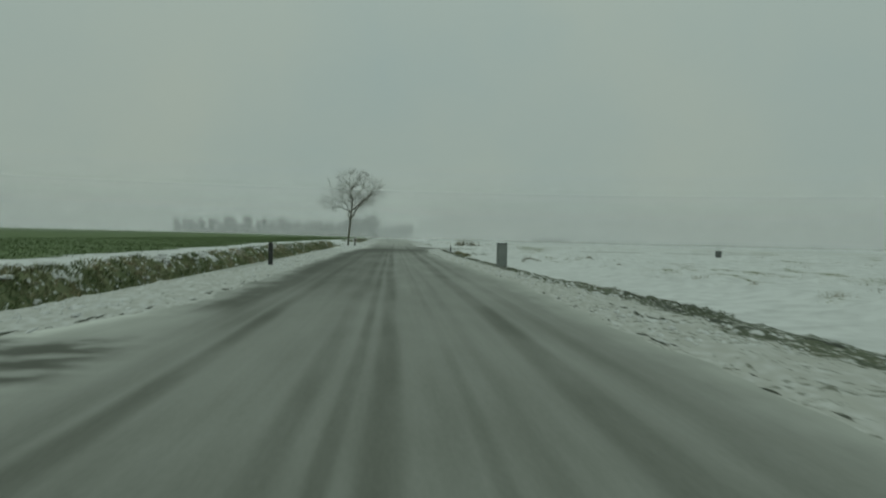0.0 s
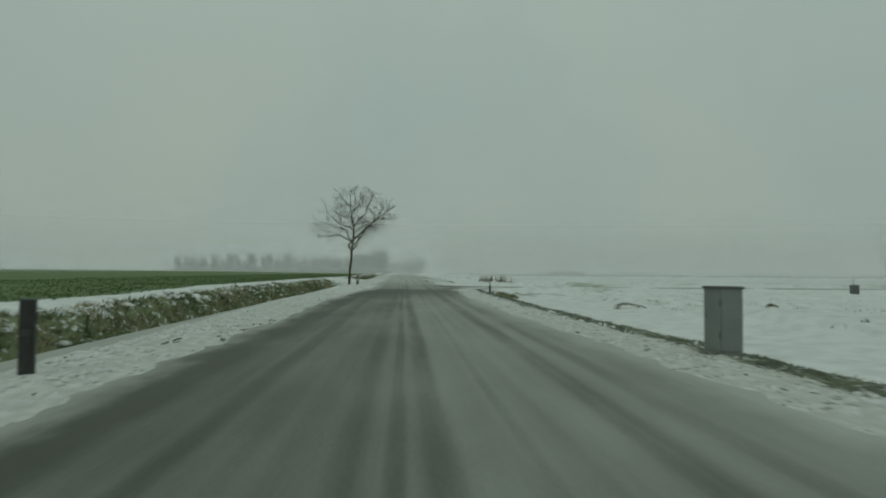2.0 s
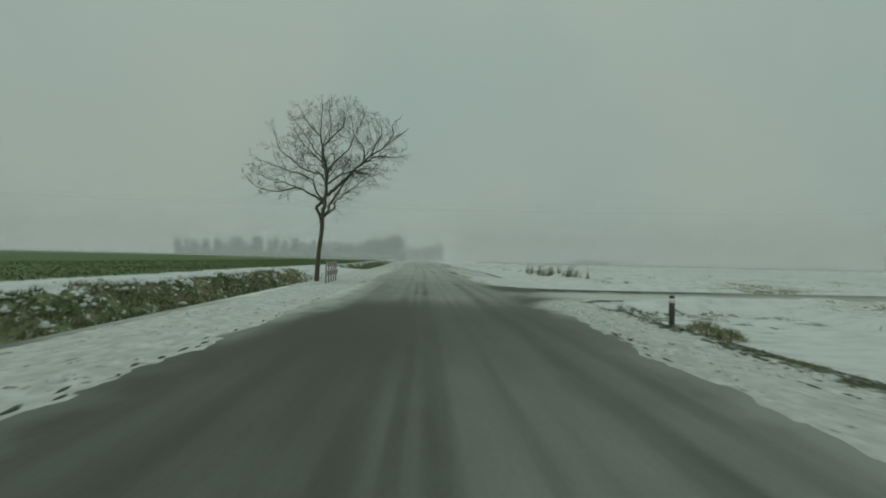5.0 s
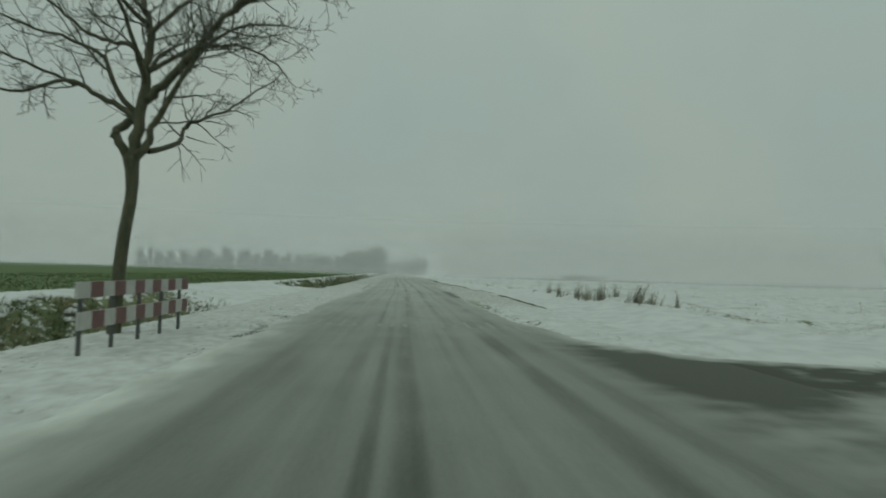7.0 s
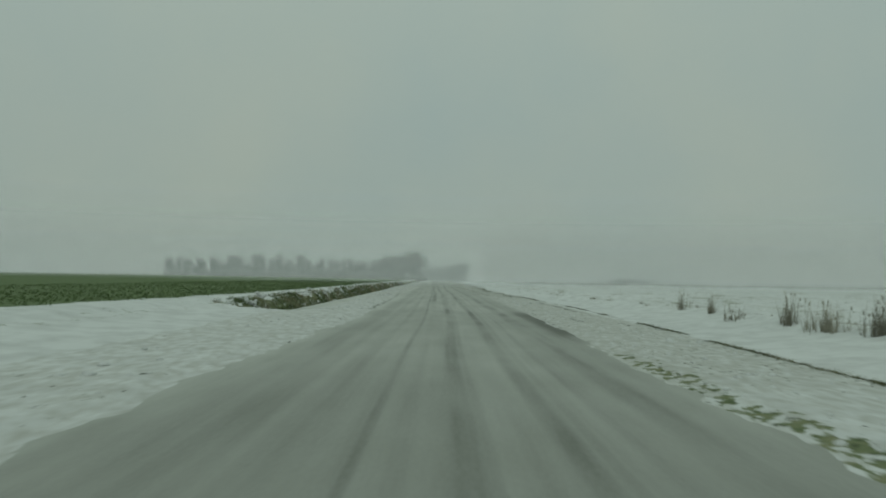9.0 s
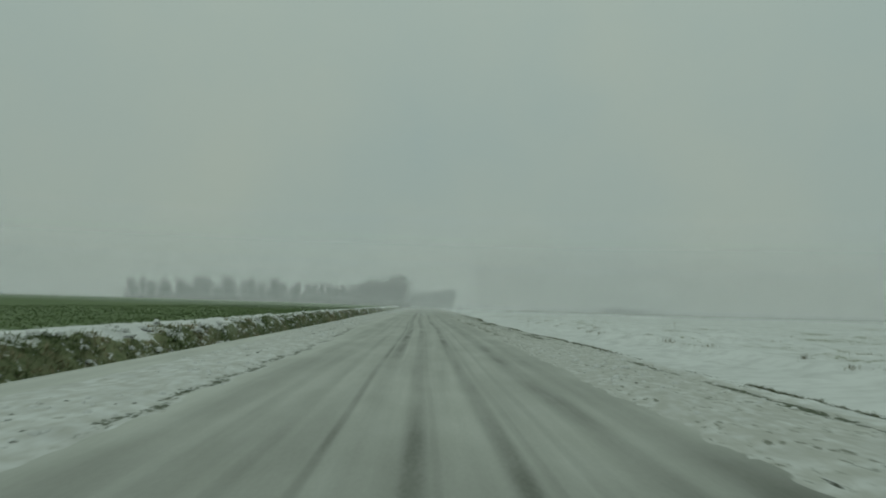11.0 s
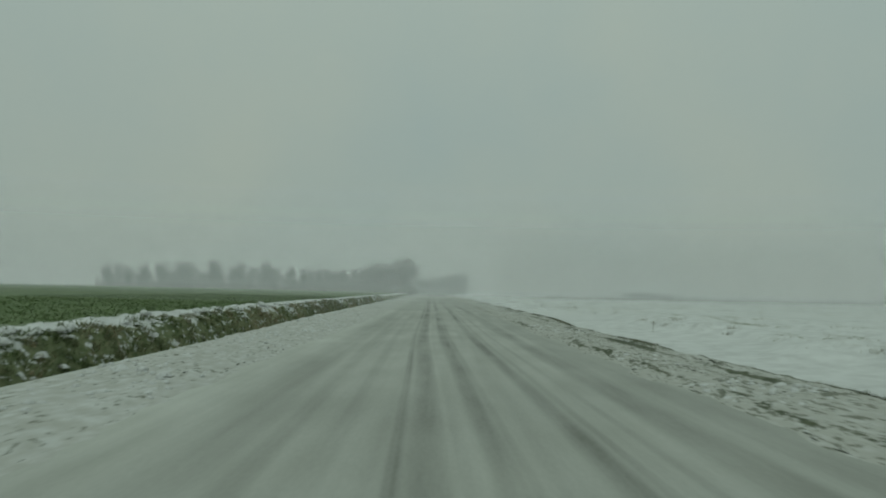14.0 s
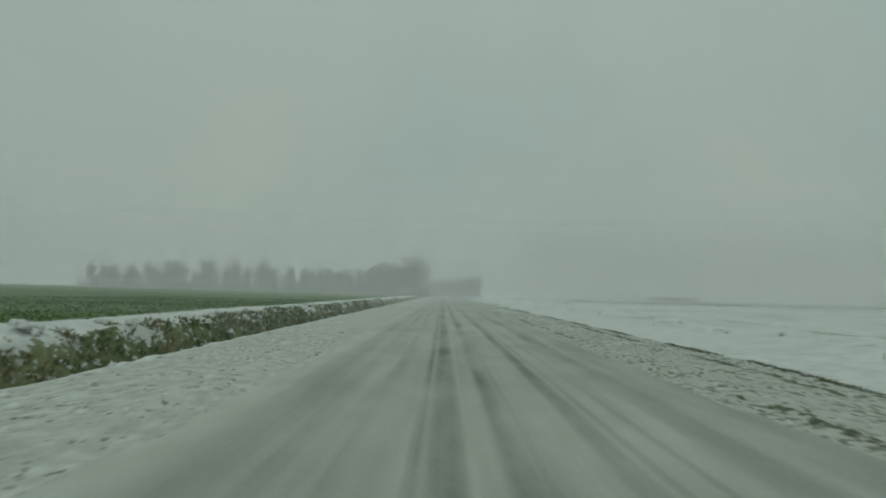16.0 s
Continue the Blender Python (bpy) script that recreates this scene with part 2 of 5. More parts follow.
def ground_material():
    m, t, b = nodes_of("snowy_ground")
    fine, mid, wide = cloudy(t, 13, 5), cloudy(t, 1.7, 4), cloudy(t, 0.12, 3)
    snow = ramped(t, mid, (0.25, (0.485, 0.50, 0.49)), (0.6, (0.625, 0.645, 0.635)))
    snow = blended(t, remap(t, wide, 0.35, 0.7, 0.0, 0.18), snow, (0.47, 0.49, 0.48))
    dirt = remap(t, maths(t, "ADD", layer(t, "dirt"), maths(t, "MULTIPLY", maths(t, "SUBTRACT", cloudy(t, 7.0, 6, (1, 0.5, 1)), 0.5), 1.9)), 0.1, 1.1, 0.0, 0.8)
    snow = blended(t, dirt, snow, (0.37, 0.372, 0.33))
    grit = maths(t, "MULTIPLY", maths(t, "SUBTRACT", cloudy(t, 13.0, 5, (1, 0.5, 1)), 0.5), 2.4)
    grit = remap(t, maths(t, "ADD", maths(t, "ADD", layer(t, "dirt"), grit), maths(t, "MULTIPLY", maths(t, "SUBTRACT", mid, 0.5), 1.2)), 1.0, 1.25, 0.0, 0.85)
    snow = blended(t, grit, snow, (0.135, 0.145, 0.108))
    turf_mix = maths(t, "ADD", maths(t, "MULTIPLY", cloudy(t, 0.45, 3), 0.4), maths(t, "MULTIPLY", cloudy(t, 6.0, 4), 0.6))
    turf_col = ramped(t, turf_mix, (0.36, (0.080, 0.108, 0.048)), (0.48, (0.150, 0.178, 0.092)), (0.62, (0.204, 0.212, 0.122)), (0.76, (0.29, 0.258, 0.158)))
    ragged = maths(t, "ADD", maths(t, "MULTIPLY", cloudy(t, 7.0, 6, (1, 0.7, 1)), 0.7), maths(t, "MULTIPLY", cloudy(t, 1.6, 3), 0.3))
    turf_mask = remap(t, maths(t, "ADD", layer(t, "turf"), maths(t, "MULTIPLY", maths(t, "SUBTRACT", ragged, 0.5), 2.6)), 0.48, 0.62)
    col = blended(t, turf_mask, snow, turf_col)
    sod_col = ramped(t, turf_mix, (0.36, (0.030, 0.042, 0.020)), (0.55, (0.066, 0.082, 0.042)), (0.72, (0.125, 0.128, 0.078)))
    sod_mask = remap(t, maths(t, "ADD", layer(t, "sod"), maths(t, "MULTIPLY", maths(t, "SUBTRACT", maths(t, "ADD", maths(t, "MULTIPLY", cloudy(t, 4.0, 4, (1, 0.6, 1)), 0.4), maths(t, "MULTIPLY", cloudy(t, 17.0, 5, (1, 0.6, 1)), 0.6)), 0.5), 2.7)), 0.40, 0.74, 0.0, 0.94)
    col = blended(t, sod_mask, col, sod_col)
    crop_col = ramped(t, cloudy(t, 0.6, 5), (0.3, (0.086, 0.132, 0.051)), (0.7, (0.116, 0.160, 0.072)))
    crop_mask = remap(t, maths(t, "ADD", layer(t, "crop"), maths(t, "MULTIPLY", maths(t, "SUBTRACT", cloudy(t, 3.2, 4), 0.5), 1.1)), 0.38, 0.55)
    col = blended(t, crop_mask, col, crop_col)
    t.links.new(col, b.inputs["Base Color"])
    b.inputs["Roughness"].default_value = 0.85
    b.inputs["Specular IOR Level"].default_value = 0.2
    bumped(t, b, maths(t, "ADD", maths(t, "ADD", maths(t, "MULTIPLY", fine, 0.55), maths(t, "MULTIPLY", cloudy(t, 34, 3), 0.2)), maths(t, "MULTIPLY", mid, 0.35)), 0.7, 0.05)
    return m


def road_snow(tree, cover):
    """Asphalt under a film of wind-blown snow; cover says how much of it is white."""
    asphalt = ramped(tree, cloudy(tree, 55, 3), (0.3, (0.022, 0.0262, 0.0135)), (0.7, (0.042, 0.048, 0.0255)))
    film = ramped(tree, cloudy(tree, 2.4, 4, (1, 0.3, 1)), (0.3, (0.64, 0.66, 0.60)), (0.7, (0.75, 0.775, 0.72)))
    return blended(tree, cover, asphalt, film)


def dusted(tree, bsdf, cover):
    """Loose snow grains standing on the tarmac."""
    tree.links.new(remap(tree, cover, 0.03, 0.28, 0.0, 0.22), bsdf.inputs["Sheen Weight"])
    bsdf.inputs["Sheen Roughness"].default_value = 0.55
    bsdf.inputs["Sheen Tint"].default_value = (0.95, 0.97, 0.95, 1)


def side_cover(t, x, y):
    """Snow on the side road: a bare strip along its far edge and a bare mouth beside the main road."""
    y = maths(t, "ADD", y, maths(t, "MULTIPLY", maths(t, "SUBTRACT", cloudy(t, 0.9, 5), 0.5), 1.5))
    drift = maths(t, "SUBTRACT", remap(t, x, 3.5, 5.6, 0.17, 0.60), remap(t, x, 8.0, 13.0, 0.0, 0.22))
    cover = maths(t, "ADD", drift, maths(t, "MULTIPLY", maths(t, "SUBTRACT", cloudy(t, 1.7, 5, (0.8, 1, 1)), 0.5), 0.45))
    band = maths(t, "MULTIPLY", remap(t, y, 61.8, 64.6), remap(t, y, 69.2, 66.6))
    band = maths(t, "MULTIPLY", band, remap(t, x, 14.0, 8.0, 0.3, 1.0))
    band = maths(t, "MULTIPLY", band, remap(t, x, 2.2, 4.8))
    band = maths(t, "MULTIPLY", band, remap(t, cloudy(t, 1.4, 5), 0.3, 0.6, 0.72, 1.0))
    cover = maths(t, "SUBTRACT", cover, maths(t, "MULTIPLY", band, 0.64))
    bare = maths(t, "MULTIPLY", maths(t, "MULTIPLY", remap(t, y, 49.0, 54.0), remap(t, y, 60.6, 57.6)), remap(t, x, 8.5, 4.8))
    cover = maths(t, "MULTIPLY", cover, maths(t, "SUBTRACT", 1.0, maths(t, "MULTIPLY", bare, 0.84)))
    # snow thins out over the rim
    rim = maths(t, "ADD", layer(t, "edge"), maths(t, "MULTIPLY", maths(t, "SUBTRACT", cloudy(t, 2.6, 5), 0.5), 0.8))
    return maths(t, "MAXIMUM", cover, remap(t, rim, -0.75, 0.12, 0.0, 0.62))


def road_material():
    m, t, b = nodes_of("snow_dusted_asphalt")
    u = layer(t, "lane")
    sep = t.nodes.new("ShaderNodeSeparateXYZ")
    g = t.nodes.new("ShaderNodeNewGeometry")
    t.links.new(g.outputs["Position"], sep.inputs[0])
    y = sep.outputs["Y"]
    y_worn = maths(t, "ADD", y, maths(t, "MULTIPLY", maths(t, "SUBTRACT", cloudy(t, 0.9, 4), 0.5), 2.0))
    wobble = maths(t, "MULTIPLY", maths(t, "SUBTRACT", cloudy(t, 0.045, 2, (0.2, 1, 1)), 0.5), 0.3)
    lane = maths(t, "ADD", u, wobble)

    wear = remap(t, cloudy(t, 1.3, 4, (1, 0.22, 1)), 0.3, 0.7, 0.5, 1.2)

    def tracks(base, *lines):
        """White cover across the road with darker wheel lines at (metres, half width, cover)."""
        total = None
        for at, half, drop in lines:
            d = maths(t, "DIVIDE", maths(t, "SUBTRACT", lane, at), half)
            d2 = maths(t, "MULTIPLY", d, d)
            bell = maths(t, "POWER", 2.718, maths(t, "MULTIPLY", maths(t, "MULTIPLY", d2, maths(t, "ADD", d2, 0.12)), -1.0))
            bell = maths(t, "MULTIPLY", bell, drop)
            total = bell if total is None else maths(t, "ADD", total, bell)
        return maths(t, "SUBTRACT", base, maths(t, "MULTIPLY", total, wear))

    first = tracks(0.195, (-1.70, 0.14, 0.095), (-2.0, 0.10, 0.03), (-0.57, 0.12, 0.055), (-0.25, 0.07, 0.08), (0.04, 0.13, 0.09), (0.66, 0.06, 0.035),
                   (0.95, 0.09, 0.02), (1.60, 0.18, 0.085), (2.2, 0.14, 0.05), (-2.95, 0.75, 0.20))
    left_lane = maths(t, "MULTIPLY", maths(t, "MULTIPLY", remap(t, u, 0.5, -0.9), remap(t, y, 7.0, 13.0)), remap(t, y, 60.0, 48.0))
    first = maths(t, "MULTIPLY", first, maths(t, "SUBTRACT", 1.0, maths(t, "MULTIPLY", left_lane, 0.42)))
    veiled = maths(t, "MULTIPLY", maths(t, "MULTIPLY", remap(t, y, 52.0, 56.0, 0.0, 0.55), remap(t, y, 80.0, 72.0)), remap(t, u, -0.7, -1.2))
    first = maths(t, "ADD", maths(t, "MULTIPLY", first, maths(t, "SUBTRACT", 1.0, veiled)), maths(t, "MULTIPLY", veiled, 0.16))
    late = remap(t, y, 98.5, 110.5)
    lane = maths(t, "ADD", lane, maths(t, "ADD", remap(t, y, 97.0, 117.0, -0.12, 0.0), remap(t, y, 117.0, 138.0, 0.0, 0.15)))
    second = tracks(0.425, (-1.60, 0.11, 0.08), (-2.10, 0.28, 0.09), (-0.66, 0.05, 0.16), (0.10, 0.12, 0.20), (0.26, 0.04, 0.10),
                    (0.86, 0.12, 0.21), (1.06, 0.05, 0.11), (1.36, 0.05, 0.09), (1.9, 0.22, 0.18), (2.68, 0.42, 0.13), (-1.15, 0.08, 0.08))
    second = maths(t, "SUBTRACT", second, maths(t, "MULTIPLY", late, tracks(0.0, (-0.42, 0.15, -0.24), (-0.62, 0.035, -0.08), (-0.24, 0.03, 0.05))))
    swap = remap(t, maths(t, "ADD", y, maths(t, "MULTIPLY", cloudy(t, 0.5, 2), 5.0)), 66.0, 80.0)
    swap = maths(t, "MULTIPLY", swap, remap(t, y, 74.0, 97.0, 0.45, 1.0))
    cover = maths(t, "ADD", maths(t, "MULTIPLY", first, maths(t, "SUBTRACT", 1.0, swap)), maths(t, "MULTIPLY", second, swap))
    streak = maths(t, "SUBTRACT", cloudy(t, 4.2, 3, (1, 0.03, 1)), 0.5)
    patch = maths(t, "SUBTRACT", cloudy(t, 0.6, 4, (1, 0.4, 1)), 0.5)
    speck = maths(t, "SUBTRACT", cloudy(t, 26, 3, (1, 0.5, 1)), 0.5)
    for v, gain in ((streak, 0.26), (patch, 0.34), (speck, 0.14)):
        cover = maths(t, "ADD", cover, maths(t, "MULTIPLY", v, maths(t, "MULTIPLY", gain, remap(t, swap, 0, 1, 0.42, 1.0))))
    # snow blown over the left edge beside the tree, and bare tarmac before it
    blown = maths(t, "MULTIPLY", remap(t, maths(t, "ADD", u, remap(t, y, 50.0, 53.5, 0.6, 0.0)), -1.55, -2.75), maths(t, "MULTIPLY", remap(t, y, 46, 50), remap(t, y, 74, 66)))
    blown = maths(t, "MULTIPLY", blown, maths(t, "MULTIPLY", remap(t, cloudy(t, 2.4, 4, (1, 0.35, 1)), 0.3, 0.7, 0.55, 1.15), 0.40))
    rim = maths(t, "MULTIPLY", maths(t, "ADD", remap(t, u, -1.9, -2.9), remap(t, u, 2.5, 3.4, 0.0, 0.6)), remap(t, y, 68, 80))
    cover = maths(t, "ADD", cover, maths(t, "MULTIPLY", rim, 0.06))
    near_edge = remap(t, maths(t, "ADD", layer(t, "edge"), maths(t, "MULTIPLY", maths(t, "SUBTRACT", cloudy(t, 2.2, 4, (1, 0.5, 1)), 0.5), 0.7)), -0.75, 0.05)
    cover = maths(t, "ADD", cover, maths(t, "MULTIPLY", near_edge, maths(t, "MULTIPLY", maths(t, "MULTIPLY", remap(t, u, 0.5, -0.5, 0.24, 0.34), maths(t, "ADD", remap(t, y, 15, 22, 0.95, 0.6), remap(t, y, 50, 54, 0.0, 0.4))), remap(t, y, 64, 80, 1.0, 0.2))))
    bare = maths(t, "MULTIPLY", remap(t, y, 37.0, 51.0), remap(t, y, 59, 53))
    cover = maths(t, "MULTIPLY", cover, maths(t, "SUBTRACT", 1.0, maths(t, "MULTIPLY", bare, remap(t, u, -0.7, 0.3, 0.93, 0.68))))
    # a thinner, wind-scoured stretch with a bare right edge
    thin = maths(t, "MULTIPLY", remap(t, y_worn, 86.3, 90.2), remap(t, y_worn, 100.7, 95.9))
    scoured = maths(t, "MULTIPLY", maths(t, "MULTIPLY", thin, remap(t, u, 2.2, 2.8)), remap(t, u, 3.6, 3.2))
    cover = maths(t, "MULTIPLY", cover, maths(t, "SUBTRACT", 1.0, maths(t, "ADD", maths(t, "MULTIPLY", thin, 0.16), maths(t, "MULTIPLY", scoured, 0.58))))
    mouth = maths(t, "MULTIPLY", remap(t, u, 2.1, 3.3), maths(t, "MULTIPLY", remap(t, y_worn, 51.0, 56.0), remap(t, y_worn, 71.0, 67.5)))
    cover = maths(t, "ADD", maths(t, "MULTIPLY", cover, maths(t, "SUBTRACT", 1.0, mouth)), maths(t, "MULTIPLY", side_cover(t, sep.outputs["X"], y), mouth))
    # trodden field entrance on the left with a patch of bare earth
    entry = maths(t, "MULTIPLY", remap(t, u, -2.0, -2.7), remap(t, y, 8.0, 5.0))
    cover = maths(t, "ADD", cover, maths(t, "MULTIPLY", entry, 0.30))
    y_torn = maths(t, "ADD", y, maths(t, "MULTIPLY", maths(t, "SUBTRACT", cloudy(t, 1.8, 4, (0.5, 1, 1)), 0.5), 1.6))
    earth = maths(t, "MULTIPLY", maths(t, "MULTIPLY", remap(t, y_torn, 0.8, 1.7), remap(t, y_torn, 4.3, 3.6)), remap(t, u, -2.2, -3.0))
    earth = maths(t, "MULTIPLY", earth, remap(t, cloudy(t, 2.6, 5, (0.5, 1, 1)), 0.36, 0.56, 0.15, 1.0))
    cover = maths(t, "MULTIPLY", cover, maths(t, "SUBTRACT", 1.0, maths(t, "MULTIPLY", earth, 0.88)))
    cover = maths(t, "ADD", cover, blown)
    cover = maths(t, "MAXIMUM", maths(t, "MINIMUM", cover, 0.97), 0.02)
    t.links.new(road_snow(t, cover), b.inputs["Base Color"])
    t.links.new(remap(t, cover, 0.0, 0.6, 0.55, 0.85), b.inputs["Roughness"])
    b.inputs["Specular IOR Level"].default_value = 0.25
    dusted(t, b, cover)
    bumped(t, b, maths(t, "ADD", cover, maths(t, "MULTIPLY", cloudy(t, 60, 2), 0.3)), 0.35, 0.012)
    return m


def side_road_material():
    m, t, b = nodes_of("snow_covered_side_road")
    sep = t.nodes.new("ShaderNodeSeparateXYZ")
    g = t.nodes.new("ShaderNodeNewGeometry")
    t.links.new(g.outputs["Position"], sep.inputs[0])
    cover = maths(t, "MAXIMUM", maths(t, "MINIMUM", side_cover(t, sep.outputs["X"], sep.outputs["Y"]), 0.95), 0.03)
    t.links.new(road_snow(t, cover), b.inputs["Base Color"])
    b.inputs["Roughness"].default_value = 0.75
    b.inputs["Specular IOR Level"].default_value = 0.25
    dusted(t, b, cover)
    bumped(t, b, cover, 0.3, 0.012)
    return m


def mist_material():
    m = bpy.data.materials.new("mist_sheet")
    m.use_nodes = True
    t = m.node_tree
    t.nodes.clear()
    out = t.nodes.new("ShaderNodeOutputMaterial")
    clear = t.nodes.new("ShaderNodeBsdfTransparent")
    upward = t.nodes.new("ShaderNodeCombineXYZ")      # normals turned up, so every sheet takes the sky's light alike
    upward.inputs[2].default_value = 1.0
    # two diffuse lobes, together above one, lift the sheets to the sky's brightness
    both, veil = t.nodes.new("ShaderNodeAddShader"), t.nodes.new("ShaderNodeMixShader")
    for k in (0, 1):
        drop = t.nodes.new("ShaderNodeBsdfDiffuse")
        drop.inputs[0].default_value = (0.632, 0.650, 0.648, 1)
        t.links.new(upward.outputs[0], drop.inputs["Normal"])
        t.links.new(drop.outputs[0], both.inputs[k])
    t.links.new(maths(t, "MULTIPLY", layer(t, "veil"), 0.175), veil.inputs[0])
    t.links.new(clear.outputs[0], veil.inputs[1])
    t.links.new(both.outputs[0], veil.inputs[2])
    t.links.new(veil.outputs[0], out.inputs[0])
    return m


def blade_material(name, *stops):
    """Grass and stalks: patches of one shade, and each blade a little apart."""
    m, t, b = nodes_of(name)
    g = t.nodes.new("ShaderNodeNewGeometry")
    patch = remap(t, maths(t, "ADD", maths(t, "MULTIPLY", cloudy(t, 1.9, 4), 0.5), maths(t, "MULTIPLY", cloudy(t, 0.45, 2), 0.5)), 0.36, 0.64)
    shade = maths(t, "ADD", maths(t, "MULTIPLY", patch, 0.7), maths(t, "MULTIPLY", g.outputs["Random Per Island"], 0.3))
    t.links.new(ramped(t, shade, *stops), b.inputs["Base Color"])
    b.inputs["Roughness"].default_value = 0.75
    b.inputs["Specular IOR Level"].default_value = 0.2
    return m


GROUND = ground_material()
ROAD = road_material()
SIDE = side_road_material()
MIST = mist_material()
SNOW = surface("loose_snow", (0.47, 0.485, 0.475), (0.62, 0.64, 0.63), 6, 0.85, 0.4, distance=0.02)
SOIL = surface("frozen_soil", (0.042, 0.050, 0.038), (0.095, 0.106, 0.080), 9, 0.9, 0.5)
BARK = surface("damp_bark", (0.036, 0.041, 0.022), (0.132, 0.124, 0.080), 9, 0.9, 0.7, (1, 1, 0.3), distance=0.02)
TWIG = surface("twig_bark", (0.066, 0.068, 0.052), (0.128, 0.128, 0.100), 20, 0.9, 0.2)
# distant bark paled, so that part of the haze sits in its colour
HAZED_BARK = surface("hazed_bark", (0.115, 0.124, 0.106), (0.190, 0.198, 0.174), 0.8, 0.9, 0.2)
BANK_GRASS = blade_material("rank_bank_grass", (0.12, (0.092, 0.134, 0.048)), (0.40, (0.196, 0.228, 0.126)), (0.66, (0.264, 0.258, 0.158)), (0.92, (0.35, 0.300, 0.196)))
CROP = blade_material("winter_crop", (0.1, (0.098, 0.148, 0.058)), (0.6, (0.120, 0.172, 0.074)), (1.0, (0.152, 0.198, 0.098)))
# reed shades greyed a little, with some haze put into the colour
REED = blade_material("dry_reed", (0.0, (0.17, 0.165, 0.13)), (0.6, (0.28, 0.27, 0.215)), (1.0, (0.38, 0.365, 0.295)))
VERGE_GRASS = blade_material("dark_verge_grass", (0.0, (0.040, 0.048, 0.021)), (0.5, (0.082, 0.092, 0.042)), (1.0, (0.15, 0.142, 0.075)))
BLACK_PLASTIC = surface("weathered_black_plastic", (0.012, 0.013, 0.013), (0.032, 0.034, 0.032), 14, 0.5, 0.15)
GREY_PAINT = surface("grey_cabinet_paint", (0.145, 0.168, 0.156), (0.20, 0.222, 0.208), 3.5, 0.5, 0.1)
DARK_GREY = surface("dark_grey_paint", (0.07, 0.078, 0.072), (0.11, 0.12, 0.112), 5, 0.5, 0.1)
CONCRETE = surface("concrete", (0.2, 0.2, 0.18), (0.33, 0.33, 0.30), 8, 0.9, 0.4)
WHITE_BOARD = surface("faded_white_board", (0.36, 0.355, 0.33), (0.50, 0.49, 0.46), 7, 0.55, 0.1)
RED_BOARD = surface("faded_red_board", (0.115, 0.046, 0.044), (0.180, 0.078, 0.072), 7, 0.55, 0.1)
STEEL = surface("dull_steel", (0.06, 0.062, 0.06), (0.12, 0.125, 0.12), 18, 0.55, 0.2, metal=0.4)
REFLECTOR = surface("grey_reflector", (0.034, 0.036, 0.035), (0.055, 0.058, 0.056), 30, 0.3, 0.1)
WHITE_BAND = surface("white_band", (0.55, 0.55, 0.53), (0.72, 0.72, 0.70), 12, 0.5, 0.1)
ROAD_PAINT = surface("worn_road_paint", (0.21, 0.217, 0.192), (0.40, 0.41, 0.37), 14, 0.75, 0.1)
RUST = surface("rusty_iron", (0.07, 0.045, 0.03), (0.13, 0.085, 0.05), 20, 0.8, 0.3)


# ---------------------------------------------------------------- mesh helpers
def mesh_object(name, verts, faces, material, parent=None, label="", flat=False):
    me = bpy.data.meshes.new(name)
    me.from_pydata([tuple(v) for v in verts], [], faces)
    me.materials.append(material)
    if not flat:
        me.polygons.foreach_set("use_smooth", [True] * len(me.polygons))
    me.update()
    ob = new(name, me)
    if parent:
        ob.parent = parent
    if label:
        ob["label"] = label
    return ob


def part(name, bm, material, parent, label=""):
    me = bpy.data.meshes.new(name)
    bm.to_mesh(me)
    bm.free()
    me.materials.append(material)
    ob = new(name, me)
    ob.parent = parent
    if label:
        ob["label"] = label
    return ob


def box(x0, x1, y0, y1, z0, z1, bevel=0.0):
    bm = bmesh.new()
    bmesh.ops.create_cube(bm, size=1.0)
    for v in bm.verts:
        v.co = ((x0 + x1) / 2 + v.co.x * (x1 - x0), (y0 + y1) / 2 + v.co.y * (y1 - y0), (z0 + z1) / 2 + v.co.z * (z1 - z0))
    if bevel:
        bmesh.ops.bevel(bm, geom=bm.edges[:], offset=bevel, segments=2, affect="EDGES")
    return bm


def rod(radius, z0, z1, x=0.0, y=0.0, sides=12, top=None):
    bm = bmesh.new()
    bmesh.ops.create_cone(bm, cap_ends=True, segments=sides, radius1=radius, radius2=radius if top is None else top, depth=z1 - z0,
                          matrix=Matrix.Translation((x, y, (z0 + z1) / 2)))
    for f in bm.faces:
        f.smooth = len(f.verts) == 4
    return bm


def empty(name, x, y, z, turn=0.0):
    ob = new(name)
    ob.empty_display_size = 0.2
    ob.matrix_basis = pose(x, y, z, 0, 0, turn)
    return ob


def ground_at(x, y):
    return float(height(np.array([float(x)]), np.array([float(y)]))[0])


